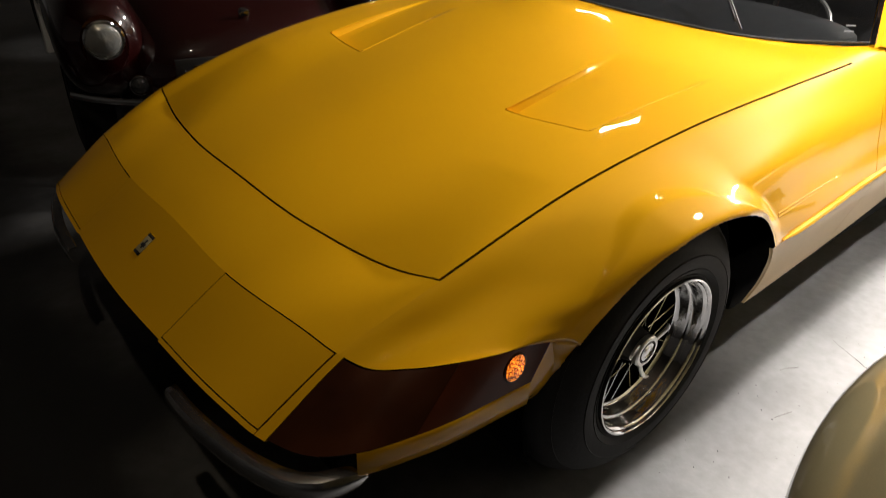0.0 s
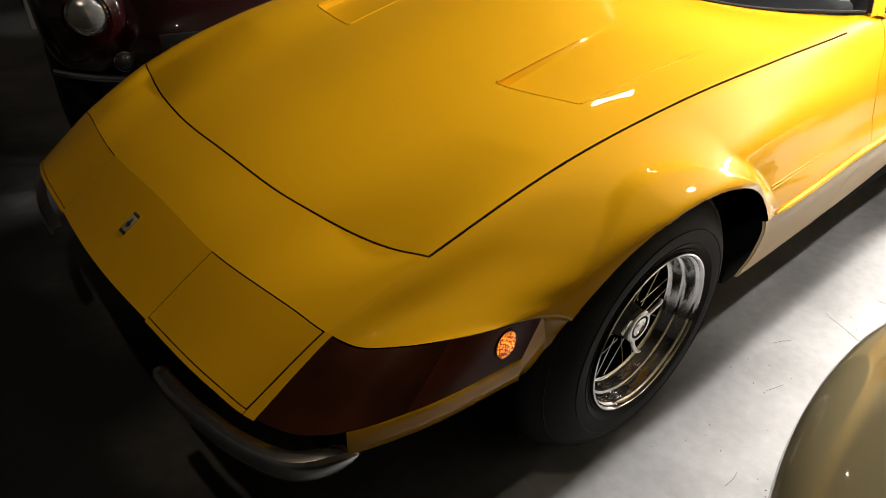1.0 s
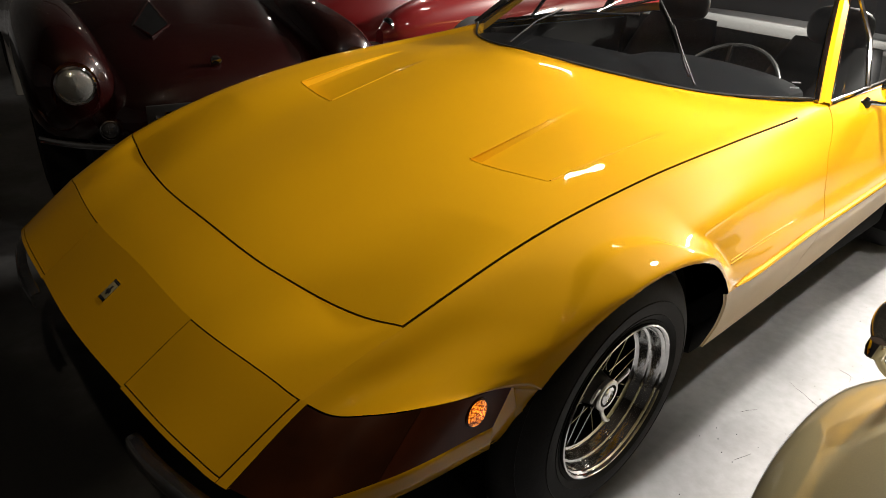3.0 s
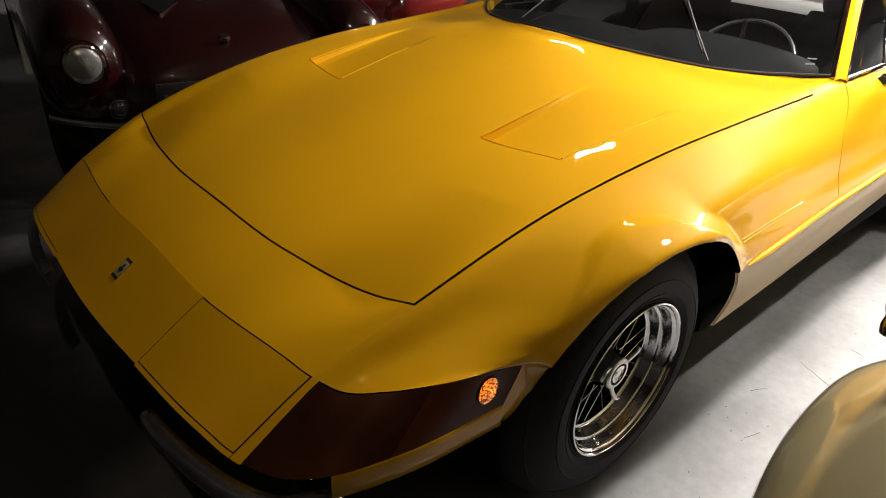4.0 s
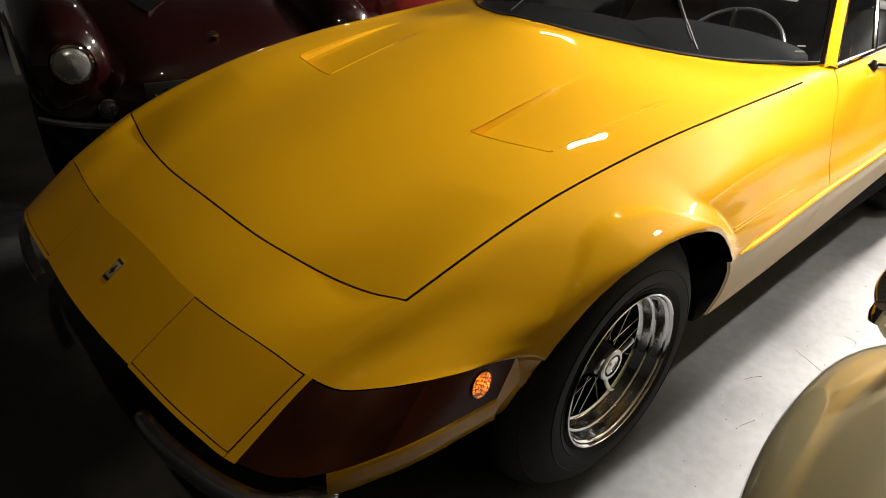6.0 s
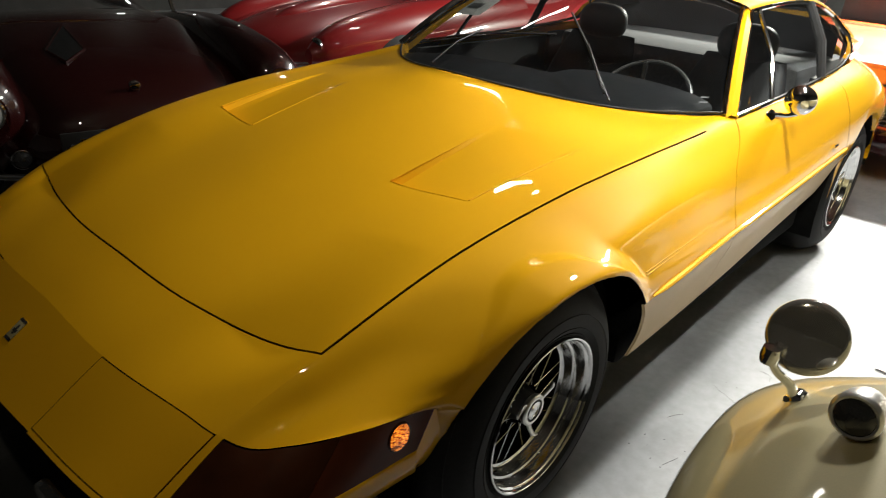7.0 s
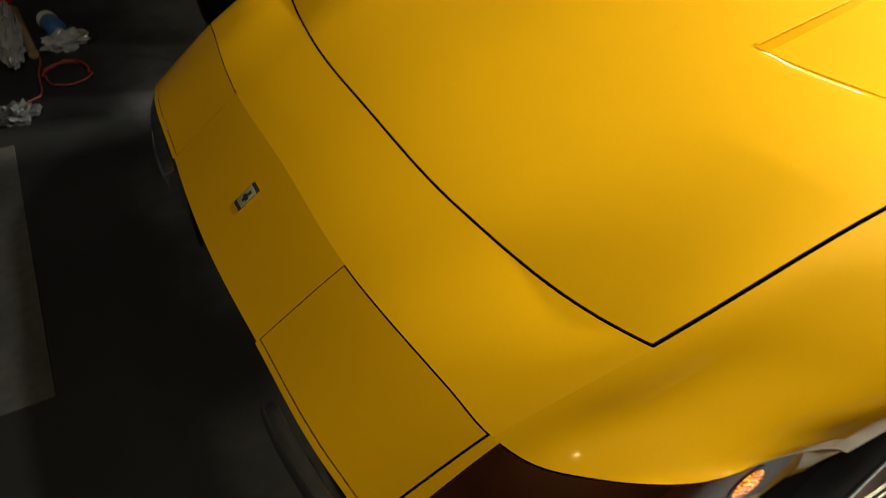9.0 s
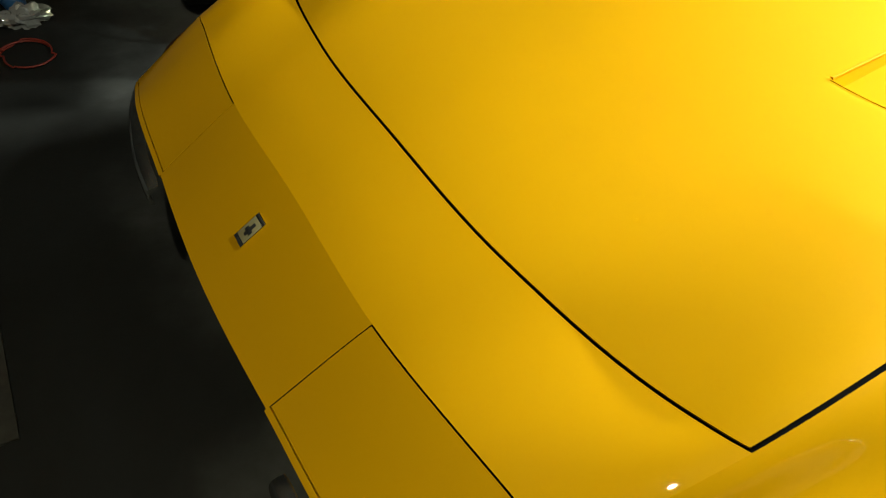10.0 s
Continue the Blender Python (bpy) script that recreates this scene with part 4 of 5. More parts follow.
# wipers
for pts, nm in (([(0.02, 0.795), (0.35, 0.675), (0.56, 0.59)], "near"), ([(0.02, 0.42), (0.30, 0.44), (0.42, 0.52)], "far")):
    (t0, j0), (t1, j1), (t2, j2) = pts
    arm = [screen_point(t0, j0, 0.012), screen_point((t0 + t1) / 2, (j0 + j1) / 2, 0.03), screen_point(t1, j1, 0.022)]
    wip = part("wiper", tube_bm(arm, 0.0032, 6), TRIM, coupe, "black wiper arm and blade")
    if nm == "near":
        bl = [screen_point(t1 - 0.28, j1 + 0.10, 0.008), screen_point(t1, j1, 0.010), screen_point(t1 + 0.24, j1 - 0.11, 0.008)]
    else:
        bl = [screen_point(t1 + 0.10, j1 + 0.15, 0.008), screen_point(t1, j1, 0.010), screen_point(t1 - 0.12, j1 - 0.20, 0.008)]
    part("wiper_blade", tube_bm(bl, 0.0038, 6), TRIM, wip)
# price card behind the glass, its writing as plain bars
card = empty("price_card", "white price card behind the windscreen with blurred writing", "card")
cpts = [[screen_point(t, j, -0.012) for j in np.linspace(0.10, 0.29, 6)] for t in np.linspace(0.50, 0.86, 6)]
part("card", sheet_bm(np.array(cpts)), PALEGREY, card)
for t, j0, j1, h in ((0.60, 0.14, 0.24, 0.05), (0.70, 0.15, 0.25, 0.02), (0.75, 0.15, 0.25, 0.02)):
    part("writing", sheet_bm(np.array([[screen_point(tt, j, -0.009) for j in np.linspace(j0, j1, 5)] for tt in (t - h / 2, t + h / 2)])), INK, card)
for t, j in ((0.10, 0.955), (0.14, 0.955)):
    part("inspection_mark", sheet_bm(np.array([[screen_point(tt, jj, -0.006) for jj in (j - 0.008, j + 0.008)] for tt in (t - 0.006, t + 0.006)])), CLOTH, coupe)

# cabin
part("dashboard", sheet_bm(np.array([[(x, y, z - 0.05 * abs(y / 0.68) ** 3) for y in np.linspace(-0.68, 0.68, 21)] for x, z in ((1.62, 0.80), (1.80, 0.845), (1.95, 0.855), (2.04, 0.84), (2.07, 0.79), (2.06, 0.60), (2.0, 0.45))])), DASH, coupe, "dark suede-covered dashboard")
part("instrument_hood", sheet_bm(np.array([[(x, -0.33 + 0.30 * q * math.cos(w), 0.828 + 0.052 * h * math.sin(w) ** 0.8) for w in np.linspace(0.001, math.pi - 0.001, 19)] for x, q, h in ((1.74, 0.55, 0.0), (1.80, 0.75, 0.45), (1.87, 0.92, 0.8), (1.95, 1.0, 0.98), (2.06, 1.0, 1.0), (2.075, 0.97, 0.9))])), DASH, coupe, "dark suede hood over the instruments")
part("cabin_floor", box_bm((1.9, -0.68, 0.30), (3.2, 0.68, 0.36), 0.01), DASH, coupe)
part("rear_shelf", box_bm((3.02, -0.60, 0.36), (3.75, 0.60, 0.86), 0.04), CLOTH, coupe, "grey carpeted rear shelf")
ridge = grid[28, 3:30] * np.array((1, 0.97, 1)) - np.array((0, 0, 0.012))
part("rear_bulkhead", sheet_bm(np.array([ridge, ridge * np.array((1, 1, 0)) + np.array((0, 0, 0.78))])), LEATHER, coupe)
part("centre_tunnel", box_bm((1.95, -0.12, 0.34), (3.05, 0.12, 0.56), 0.05), LEATHER, coupe)
for side in (-1, 1):
    part("rear_side_trim", box_bm((3.0, side * 0.66 - 0.012, 0.36), (3.5, side * 0.66 + 0.012, 0.84), 0.008), LEATHER, coupe)
    part("door_trim", box_bm((2.05, side * 0.69 - 0.015, 0.36), (3.05, side * 0.69 + 0.015, 0.82), 0.01), LEATHER, coupe)
    seat = part("seat", box_bm((2.42, side * 0.36 - 0.24, 0.36), (2.92, side * 0.36 + 0.24, 0.55), 0.06), LEATHER, coupe, "black leather bucket seat")
    back = []
    for h in np.linspace(0, 1, 9):
        wd = 0.235 * (1 - 0.25 * h ** 3)
        back.append([(2.84 + 0.20 * h + 0.045 * math.cos(w), side * 0.36 + wd * math.sin(w), 0.50 + 0.37 * h) for w in np.linspace(0, 2 * math.pi, 25)])
    part("backrest", sheet_bm(np.array(back)), LEATHER, seat)
    bm = bmesh.new()
    bmesh.ops.create_uvsphere(bm, u_segments=20, v_segments=12, radius=1)
    for v in bm.verts:
        v.co = Vector((3.02 + v.co.x * 0.06, side * 0.36 + 0.13 * math.copysign(abs(v.co.y) ** 0.7, v.co.y), 0.93 + 0.085 * math.copysign(abs(v.co.z) ** 0.8, v.co.z)))
    part("headrest", bm, LEATHER, seat)
steer = new("steering_wheel")
steer.parent = coupe
steer.matrix_basis = pose(2.22, -0.295, 0.752, 0, -50, 0)
part("wheel_rim", tube_bm([(0.19 * math.cos(w), 0.19 * math.sin(w), 0) for w in np.arange(48) * 2 * math.pi / 48], 0.0075, 8, closed=True), RIMGRIP, steer)
for w in (0.3, math.pi - 0.3, -math.pi / 2):
    part("wheel_spoke", tube_bm([(0.03 * math.cos(w), 0.03 * math.sin(w), 0.012), (0.185 * math.cos(w), 0.185 * math.sin(w), 0)], 0.011, 6, flat=1.0), ALLOY, steer)
part("wheel_hub", lathe_bm([(0.045, -0.01), (0.045, 0.015), (0.03, 0.025), (0.0005, 0.026)], 24, "z"), TRIM, steer)
part("steering_column", tube_bm([(1.98, -0.295, 0.68), (2.21, -0.295, 0.772)], 0.028, 12), TRIM, coupe)

# round chrome door mirror
mirror = new("door_mirror")
mirror.parent = coupe
mirror.matrix_basis = pose(2.315, -0.815, 0.864, 0, 0, 18)
part("mirror_head", lathe_bm([(0.0005, -0.024), (0.022, -0.022), (0.038, -0.014), (0.048, -0.002), (0.050, 0.006), (0.046, 0.008), (0.0005, 0.007)], 32, "x"), CHROME, mirror, "round polished chrome mirror")
part("mirror_stalk", tube_bm([(0.004, 0.0, -0.045), (-0.01, 0.03, -0.052), (-0.05, 0.075, -0.048)], 0.008, 8), CHROME, mirror)
part("mirror_foot", tube_bm([(-0.085, 0.082, -0.048), (-0.02, 0.08, -0.048)], 0.012, 8, flat=1.4), CHROME, mirror)

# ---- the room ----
thing("floor", box_bm((-6.2, -8.2, -0.1), (12.2, 8.2, 0.0)), CONCRETE, "grey worn concrete floor, its unlit front end painted darker", "floor", kind="structure", smooth=False)
for n, lo, hi in (("wall_north", (-6, 8, 0), (12, 8.2, 4.2)), ("wall_south", (-6, -8.2, 0), (12, -8, 4.2)), ("wall_east", (12, -8.2, 0), (12.2, 8.2, 4.2)), ("wall_west", (-6.2, -8.2, 0), (-6, 8.2, 4.2))):
    thing(n, box_bm(lo, hi), DARKWALL, "dark painted garage wall", "wall", kind="structure", smooth=False)
thing("ceiling", box_bm((-6.2, -8.2, 4.2), (12.2, 8.2, 4.4)), CEILING, "plain grey garage ceiling", "ceiling", kind="structure", smooth=False)


# ---- the other cars ----
def loft_bm(stations, sides=40, steps=6):
    """A closed hull: stations (x, half width, bottom, top, squareness), smoothed."""
    st = smooth_curve(stations, steps)
    grid = []
    for x, w, z0, z1, e in st:
        ring = []
        for a in np.linspace(0, 2 * math.pi, sides + 1):
            c, s = math.cos(a), math.sin(a)
            ring.append((x, w * math.copysign(abs(c) ** (2 / e), c), (z0 + z1) / 2 + (z1 - z0) / 2 * math.copysign(abs(s) ** (2 / e), s)))
        grid.append(ring)
    bm = sheet_bm(np.array(grid))
    bmesh.ops.remove_doubles(bm, verts=bm.verts, dist=0.0005)
    bmesh.ops.holes_fill(bm, edges=[e for e in bm.edges if e.is_boundary])
    return bm


def moved(bm, dx=0, dy=0, dz=0):
    for v in bm.verts:
        v.co += Vector((dx, dy, dz))
    return bm


def plain_wheel(car, x, y, r=0.31, rim=ALLOY):
    w = new("wheel")
    w.parent, w.location = car, (x, y, r)
    m = 1 if y > 0 else -1
    part("tyre", lathe_bm([(0.19, m * 0.08), (0.22, m * 0.09), (r - 0.03, m * 0.08), (r, m * 0.05), (r, m * -0.05), (r - 0.03, m * -0.08), (0.19, m * -0.08)], 40), RUBBER, w)
    part("rim", lathe_bm([(0.2, m * 0.08), (0.19, m * 0.085), (0.17, m * 0.05), (0.08, m * 0.06), (0.06, m * 0.09), (0.0005, m * 0.095)], 40), rim, w)


def round_lamp(car, name, x, y, z, r, lens_mat, depth=0.1, label=""):
    """A lamp that looks towards -x."""
    lp = part(name, moved(lathe_bm([(r * 0.5, depth), (r * 0.9, depth * 0.6), (r * 1.08, 0.0), (r * 1.1, -0.008), (r * 1.0, -0.012), (r * 0.98, -0.004)], 32, "x"), x, y, z), CHROME, car, label)
    part("lens", moved(lathe_bm([(r * 0.99, -0.005), (r * 0.8, -0.016), (r * 0.45, -0.025), (0.0005, -0.028)], 32, "x"), x, y, z), lens_mat, lp, "fluted glass lens")
    return lp


def roadster(name, label, place, paint):
    """A small fifties roadster that looks towards its own -x."""
    car = empty(name, label, "car")
    part("body", loft_bm([(0.02, 0.30, 0.30, 0.56, 2.2), (0.10, 0.44, 0.24, 0.64, 2.4), (0.35, 0.55, 0.20, 0.725, 2.8), (0.9, 0.60, 0.18, 0.800, 3.2), (1.15, 0.62, 0.18, 0.815, 3.2), (1.5, 0.63, 0.18, 0.79, 3.2), (2.4, 0.64, 0.18, 0.74, 3), (3.2, 0.60, 0.2, 0.72, 2.8), (3.8, 0.42, 0.3, 0.62, 2.4)]), paint, car)
    for s in (-1, 1):
        part("wing", moved(loft_bm([(0.10, 0.08, 0.50, 0.70, 2), (0.16, 0.135, 0.40, 0.755, 2.1), (0.34, 0.155, 0.34, 0.795, 2.3), (0.75, 0.15, 0.36, 0.825, 2.4), (1.2, 0.14, 0.24, 0.80, 2.5), (2.0, 0.12, 0.2, 0.70, 2.6), (2.8, 0.14, 0.25, 0.74, 2.5), (3.6, 0.10, 0.35, 0.62, 2.2)]), 0, s * 0.56, 0), paint, car)
        round_lamp(car, "headlamp", 0.10, s * 0.56, 0.615, 0.064, LENS, 0.1, "round chrome-rimmed headlamp")
        round_lamp(car, "fog_lamp", 0.10, s * 0.47, 0.44, 0.034, SMOKE, 0.06, "small round fog lamp")
        part("overrider", moved(loft_bm([(-0.075, 0.01, 0.36, 0.46, 2), (-0.06, 0.022, 0.30, 0.52, 2.2), (-0.02, 0.022, 0.31, 0.50, 2.2), (0.0, 0.012, 0.34, 0.48, 2)], 16, 3), 0, s * 0.33, 0), CHROME, car)
    for i in range(9):
        y = -0.20 + 0.05 * i
        part("grille_bar", tube_bm([(0.012 + 0.12 * (y / 0.4) ** 2, y, 0.33), (-0.005 + 0.12 * (y / 0.4) ** 2, y, 0.44), (0.02 + 0.12 * (y / 0.4) ** 2, y, 0.53)], 0.006, 6), CHROME, car)
    bend = [(0.10 + 0.05 * abs(y) ** 3 - 0.14 + 0.20 * (abs(y) / 0.68) ** 4, y, 0.40) for y in np.linspace(-0.70, 0.70, 25)]
    part("bumper", tube_bm(bend, 0.013, 10, flat=0.5), CHROME, car, "curved chrome bumper")
    plate = part("number_plate", box_bm((-0.055, -0.02, 0.47), (-0.045, 0.36, 0.56), 0.003), TRIM, car, "black number plate with white marks")
    for i in range(5):
        part("plate_mark", box_bm((-0.058, 0.03 + 0.06 * i, 0.500), (-0.0555, 0.055 + 0.06 * i, 0.535), 0.001), ALLOY, plate)
    part("emblem", moved(lathe_bm([(0.0005, -0.006), (0.014, -0.005), (0.021, 0.0), (0.022, 0.01)], 24, "x"), 0.118, 0.045, 0.668), DARKCHROME, car)
    # a low scoop with a lozenge-shaped mouth
    def bonnet_z(x, y):
        top = float(np.interp(x, (0.35, 0.9), (0.725, 0.800)))
        return (top + 0.19) / 2 + (top - 0.19) / 2 * (1 - abs(y / 0.57) ** 3) ** (1 / 3) + 0.007

    mouth = np.array(((0.36, 0.225), (0.53, 0.262), (0.84, 0.13), (0.49, 0.128)))
    loop = [p + (q - p) * u for p, q in zip(mouth, np.roll(mouth, -1, 0)) for u in np.arange(8) / 8]
    mid = mouth.mean(0)
    sc = part("bonnet_scoop", tube_bm([(x, y, bonnet_z(x, y) - 0.004) for x, y in loop], 0.006, 8, closed=True), paint, car)
    part("scoop_mouth", sheet_bm(np.array([[(*(mid + (p - mid) * q), bonnet_z(*(mid + (p - mid) * q))) for p in loop + loop[:1]] for q in (0.02, 0.25, 0.5, 0.75, 1.0)])), UNDER, sc, "dark lozenge-shaped air intake")
    frame_pts = [(1.42, -0.56, 0.74), (1.52, -0.54, 0.92), (1.56, -0.48, 1.02), (1.56, 0, 1.05), (1.56, 0.48, 1.02), (1.52, 0.54, 0.92), (1.42, 0.56, 0.74)]
    part("windscreen_frame", tube_bm(smooth_curve(frame_pts, 5), 0.012, 8), CHROME, car)
    part("windscreen", sheet_bm(np.array([[(1.42 + 0.14 * t, y * (1 - 0.1 * t), 0.75 + 0.28 * t) for y in np.linspace(-0.55, 0.55, 9)] for t in np.linspace(0, 1, 5)])), GLASS, car)
    for x in (0.62, 2.95):
        for s in (-1, 1):
            plain_wheel(car, x, s * 0.60, 0.31, TRIM)
    car.matrix_basis = place
    return car


def long_nose(name, label, place, paint):
    """A long-bonnet sixties sports car, towards its own -x."""
    car = empty(name, label, "car")
    part("body", loft_bm([(0.0, 0.16, 0.38, 0.52, 2), (0.12, 0.42, 0.30, 0.60, 2.1), (0.5, 0.66, 0.24, 0.70, 2.3), (1.1, 0.78, 0.20, 0.78, 2.4), (1.9, 0.82, 0.19, 0.83, 2.6), (2.8, 0.82, 0.2, 0.84, 2.6), (3.6, 0.74, 0.25, 0.82, 2.5), (4.3, 0.45, 0.35, 0.66, 2.2)]), paint, car)
    part("bonnet_bulge", loft_bm([(0.30, 0.05, 0.58, 0.655, 2), (0.5, 0.13, 0.60, 0.73, 2), (1.0, 0.20, 0.62, 0.815, 2.1), (1.6, 0.23, 0.66, 0.87, 2.2), (1.9, 0.22, 0.7, 0.87, 2.2)]), paint, car)
    for s in (-1, 1):
        part("wing", moved(loft_bm([(0.16, 0.04, 0.42, 0.54, 2), (0.28, 0.11, 0.36, 0.635, 2.1), (0.5, 0.16, 0.32, 0.715, 2.2), (1.0, 0.20, 0.30, 0.795, 2.3), (1.7, 0.20, 0.30, 0.825, 2.4), (2.3, 0.16, 0.3, 0.82, 2.4)]), 0, s * 0.57, 0), paint, car)
        round_lamp(car, "headlamp", 0.225, s * 0.575, 0.545, 0.056, SMOKE, 0.10, "round headlamp in a thin chrome rim")
        part("bumper", tube_bm(smooth_curve([(0.0, s * 0.22, 0.42), (0.10, s * 0.50, 0.43), (0.36, s * 0.70, 0.44), (0.6, s * 0.775, 0.44)], 6), 0.022, 8, flat=0.5), CHROME, car)
        part("overrider", moved(loft_bm([(-0.03, 0.012, 0.38, 0.50, 2), (0.0, 0.022, 0.34, 0.55, 2.2), (0.03, 0.018, 0.36, 0.52, 2.2)], 16, 3), 0, s * 0.24, 0), CHROME, car)
        for k in range(7):
            part("louvre", moved(box_bm((0, -0.045, 0), (0.022, 0.045, 0.010), 0.003), 1.15 + 0.06 * k, s * 0.36, 0.795 + 0.004 * k), paint, car)
        for x in (0.85, 3.25):
            plain_wheel(car, x, s * 0.70)
    part("mouth", loft_bm([(-0.006, 0.17, 0.40, 0.50, 2), (0.05, 0.17, 0.40, 0.50, 2)]), UNDER, car)
    part("mouth_bar", tube_bm([(-0.015, -0.22, 0.45), (-0.02, 0, 0.45), (-0.015, 0.22, 0.45)], 0.008, 8), CHROME, car)
    glass = [[(1.95 + 0.38 * t + 0.12 * (abs(u) ** 2) * (1 - t), 0.66 * u * (1 - 0.18 * t), 0.84 + 0.30 * t) for u in np.linspace(-1, 1, 13)] for t in np.linspace(0, 1, 6)]
    part("windscreen", sheet_bm(np.array(glass)), GLASS, car).visible_shadow = False
    rim_line = [glass[0][i] for i in range(13)] + [glass[-1][i] for i in range(12, -1, -1)]
    part("windscreen_frame", tube_bm(rim_line, 0.011, 8, closed=True), CHROME, car)
    part("cabin", loft_bm([(2.1, 0.60, 0.6, 0.86, 3), (2.4, 0.58, 0.6, 0.95, 3), (2.9, 0.6, 0.6, 0.98, 3), (3.3, 0.5, 0.6, 0.86, 3)]), LEATHER, car, "folded black soft top and seats")
    for s in (-0.3, 0.05):
        part("wiper", tube_bm([(1.90, s, 0.865), (2.0, s + 0.15, 0.915), (2.05, s + 0.34, 0.955)], 0.006, 6), CHROME, car)
    car.matrix_basis = place
    return car


def square_nose(name, label, place, paint):
    """A seventies saloon with a flat bonnet and a slatted grille, towards its own -x."""
    car = empty(name, label, "car")
    part("body", loft_bm([(0.0, 0.72, 0.24, 0.70, 7), (0.06, 0.80, 0.22, 0.735, 7), (0.5, 0.82, 0.2, 0.76, 7), (1.4, 0.83, 0.2, 0.82, 7), (3.4, 0.83, 0.2, 0.83, 7), (4.0, 0.78, 0.25, 0.78, 6)]), paint, car)
    part("front_panel", box_bm((-0.015, -0.72, 0.53), (0.05, 0.72, 0.60), 0.01), STRIPE, car, "red front panel")
    part("grille_recess", box_bm((-0.01, -0.70, 0.37), (0.04, 0.70, 0.53), 0.01), UNDER, car)
    for i in range(6):
        part("grille_slat", box_bm((-0.028, -0.70, 0.382 + 0.025 * i), (0.0, 0.70, 0.390 + 0.025 * i), 0.002), CHROME, car)
    part("valance", box_bm((-0.02, -0.74, 0.20), (0.05, 0.74, 0.36), 0.03), MAROON, car)
    part("edge_trim", tube_bm([(-0.012, -0.74, 0.612), (-0.02, 0, 0.614), (-0.012, 0.74, 0.612)], 0.009, 8), CHROME, car)
    glass = [[(1.42 + 0.5 * t + 0.08 * u * u * (1 - t), 0.72 * u * (1 - 0.12 * t), 0.84 + 0.40 * t) for u in np.linspace(-1, 1, 11)] for t in np.linspace(0, 1, 6)]
    part("windscreen", sheet_bm(np.array(glass)), GLASS, car).visible_shadow = False
    part("windscreen_frame", tube_bm([glass[0][i] for i in range(11)] + [glass[-1][i] for i in range(10, -1, -1)], 0.013, 8, closed=True), CHROME, car)
    part("roof", loft_bm([(1.92, 0.62, 1.20, 1.25, 4), (2.3, 0.64, 1.2, 1.30, 4), (3.0, 0.62, 1.2, 1.28, 4)]), paint, car)
    part("cabin", box_bm((2.0, -0.66, 0.6), (3.3, 0.66, 1.0), 0.08), CLOTH, car, "pale grey seats and trim")
    sheet = part("window_card", sheet_bm(np.array([[(1.60 + 0.35 * t, y, 0.93 + 0.30 * t) for y in (0.38, 0.64)] for t in (0.34, 0.7, 1.0)])), WHITE, car, "white card with a red band")
    part("card_band", sheet_bm(np.array([[(1.605 + 0.35 * t, y, 0.940 + 0.30 * t) for y in (0.38, 0.64)] for t in (0.34, 0.58)])), STRIPE, sheet)
    for x in (0.75, 3.2):
        for s in (-1, 1):
            plain_wheel(car, x, s * 0.70)
    car.matrix_basis = place
    return car


MIRROR = material("dusty_mirror_chrome", (0.55, 0.54, 0.50), 0.08, 0.8, grain=0.2, grain_scale=40)
STRIPE = material("bright_red_paint", (0.55, 0.02, 0.02), 0.4, coat=0.8, grain=0.05)
roadster("roadster", "dark maroon fifties roadster with round headlamps and chrome bumper", pose(1.048, 1.084, 0, 0, 0, 81), MAROON)
long_nose("long_bonnet_car", "red sports car with long bulging bonnet and chrome trim", pose(2.42, 2.75, 0), RED)
square_nose("saloon", "orange-red saloon with chrome slatted grille parked behind the coupe", pose(4.72, -0.45, 0), ORANGE)

# olive car: only its front wing, mirror and side lamp come into view
oldcar = empty("vintage_car", "glossy olive-beige vintage car with a rounded front wing", "car")
shell = []
for x in np.linspace(-0.40, 2.08, 60):
    half = math.sqrt(max(1 - ((x - 0.831) / 1.282) ** 2, 0.0004))
    ring = []
    for w in np.linspace(1.75, 0, 30):
        y, z = -2.707 + 1.51 * half * math.cos(w), 0.579 + 0.401 * half * math.sin(w)
        ring.append((x, y if y > -1.5 else -1.5 + 0.35 * (y + 1.5), z - 0.45 * (math.hypot(x - 0.9, 0.03) + x - 0.9) / 2 * min(1, (z - 0.3) / 0.45)))
    crown = ring[0]
    ring = [(x, crown[1] - 0.32 * half * math.sin(u * 1.57), crown[2] - (crown[2] - 0.35) * (1 - math.cos(u * 1.57))) for u in (1.0, 0.85, 0.7, 0.55, 0.4, 0.25, 0.12)] + ring
    lip = ring[-1]
    ring += [(x, lip[1] - 0.012 - 0.05 * u, lip[2] - 0.40 * u) for u in (0.15, 0.4, 0.7, 1.0)]
    shell.append(ring)
part("front_wing", sheet_bm(np.array(shell)), OLIVE, oldcar)
part("bonnet", moved(loft_bm([(0.0, 0.25, 0.35, 0.75, 2.2), (0.15, 0.4, 0.3, 0.86, 2.4), (1.0, 0.48, 0.3, 0.95, 2.5), (1.7, 0.58, 0.25, 0.98, 2.8), (2.5, 0.64, 0.25, 1.0, 3.2)]), 0.3, -2.65, 0), OLIVE, oldcar)
# unseen body, added to keep the bright floor out of the coupe's flank reflection
part("body", moved(loft_bm([(1.2, 0.50, 0.25, 0.80, 3), (1.6, 0.66, 0.22, 0.96, 4), (2.2, 0.72, 0.22, 1.02, 5), (3.4, 0.72, 0.22, 1.02, 5), (4.2, 0.66, 0.25, 0.95, 4), (4.8, 0.45, 0.35, 0.75, 3)]), 0, -2.65, 0), OLIVE, oldcar)
plain_wheel(oldcar, 0.95, -1.75)
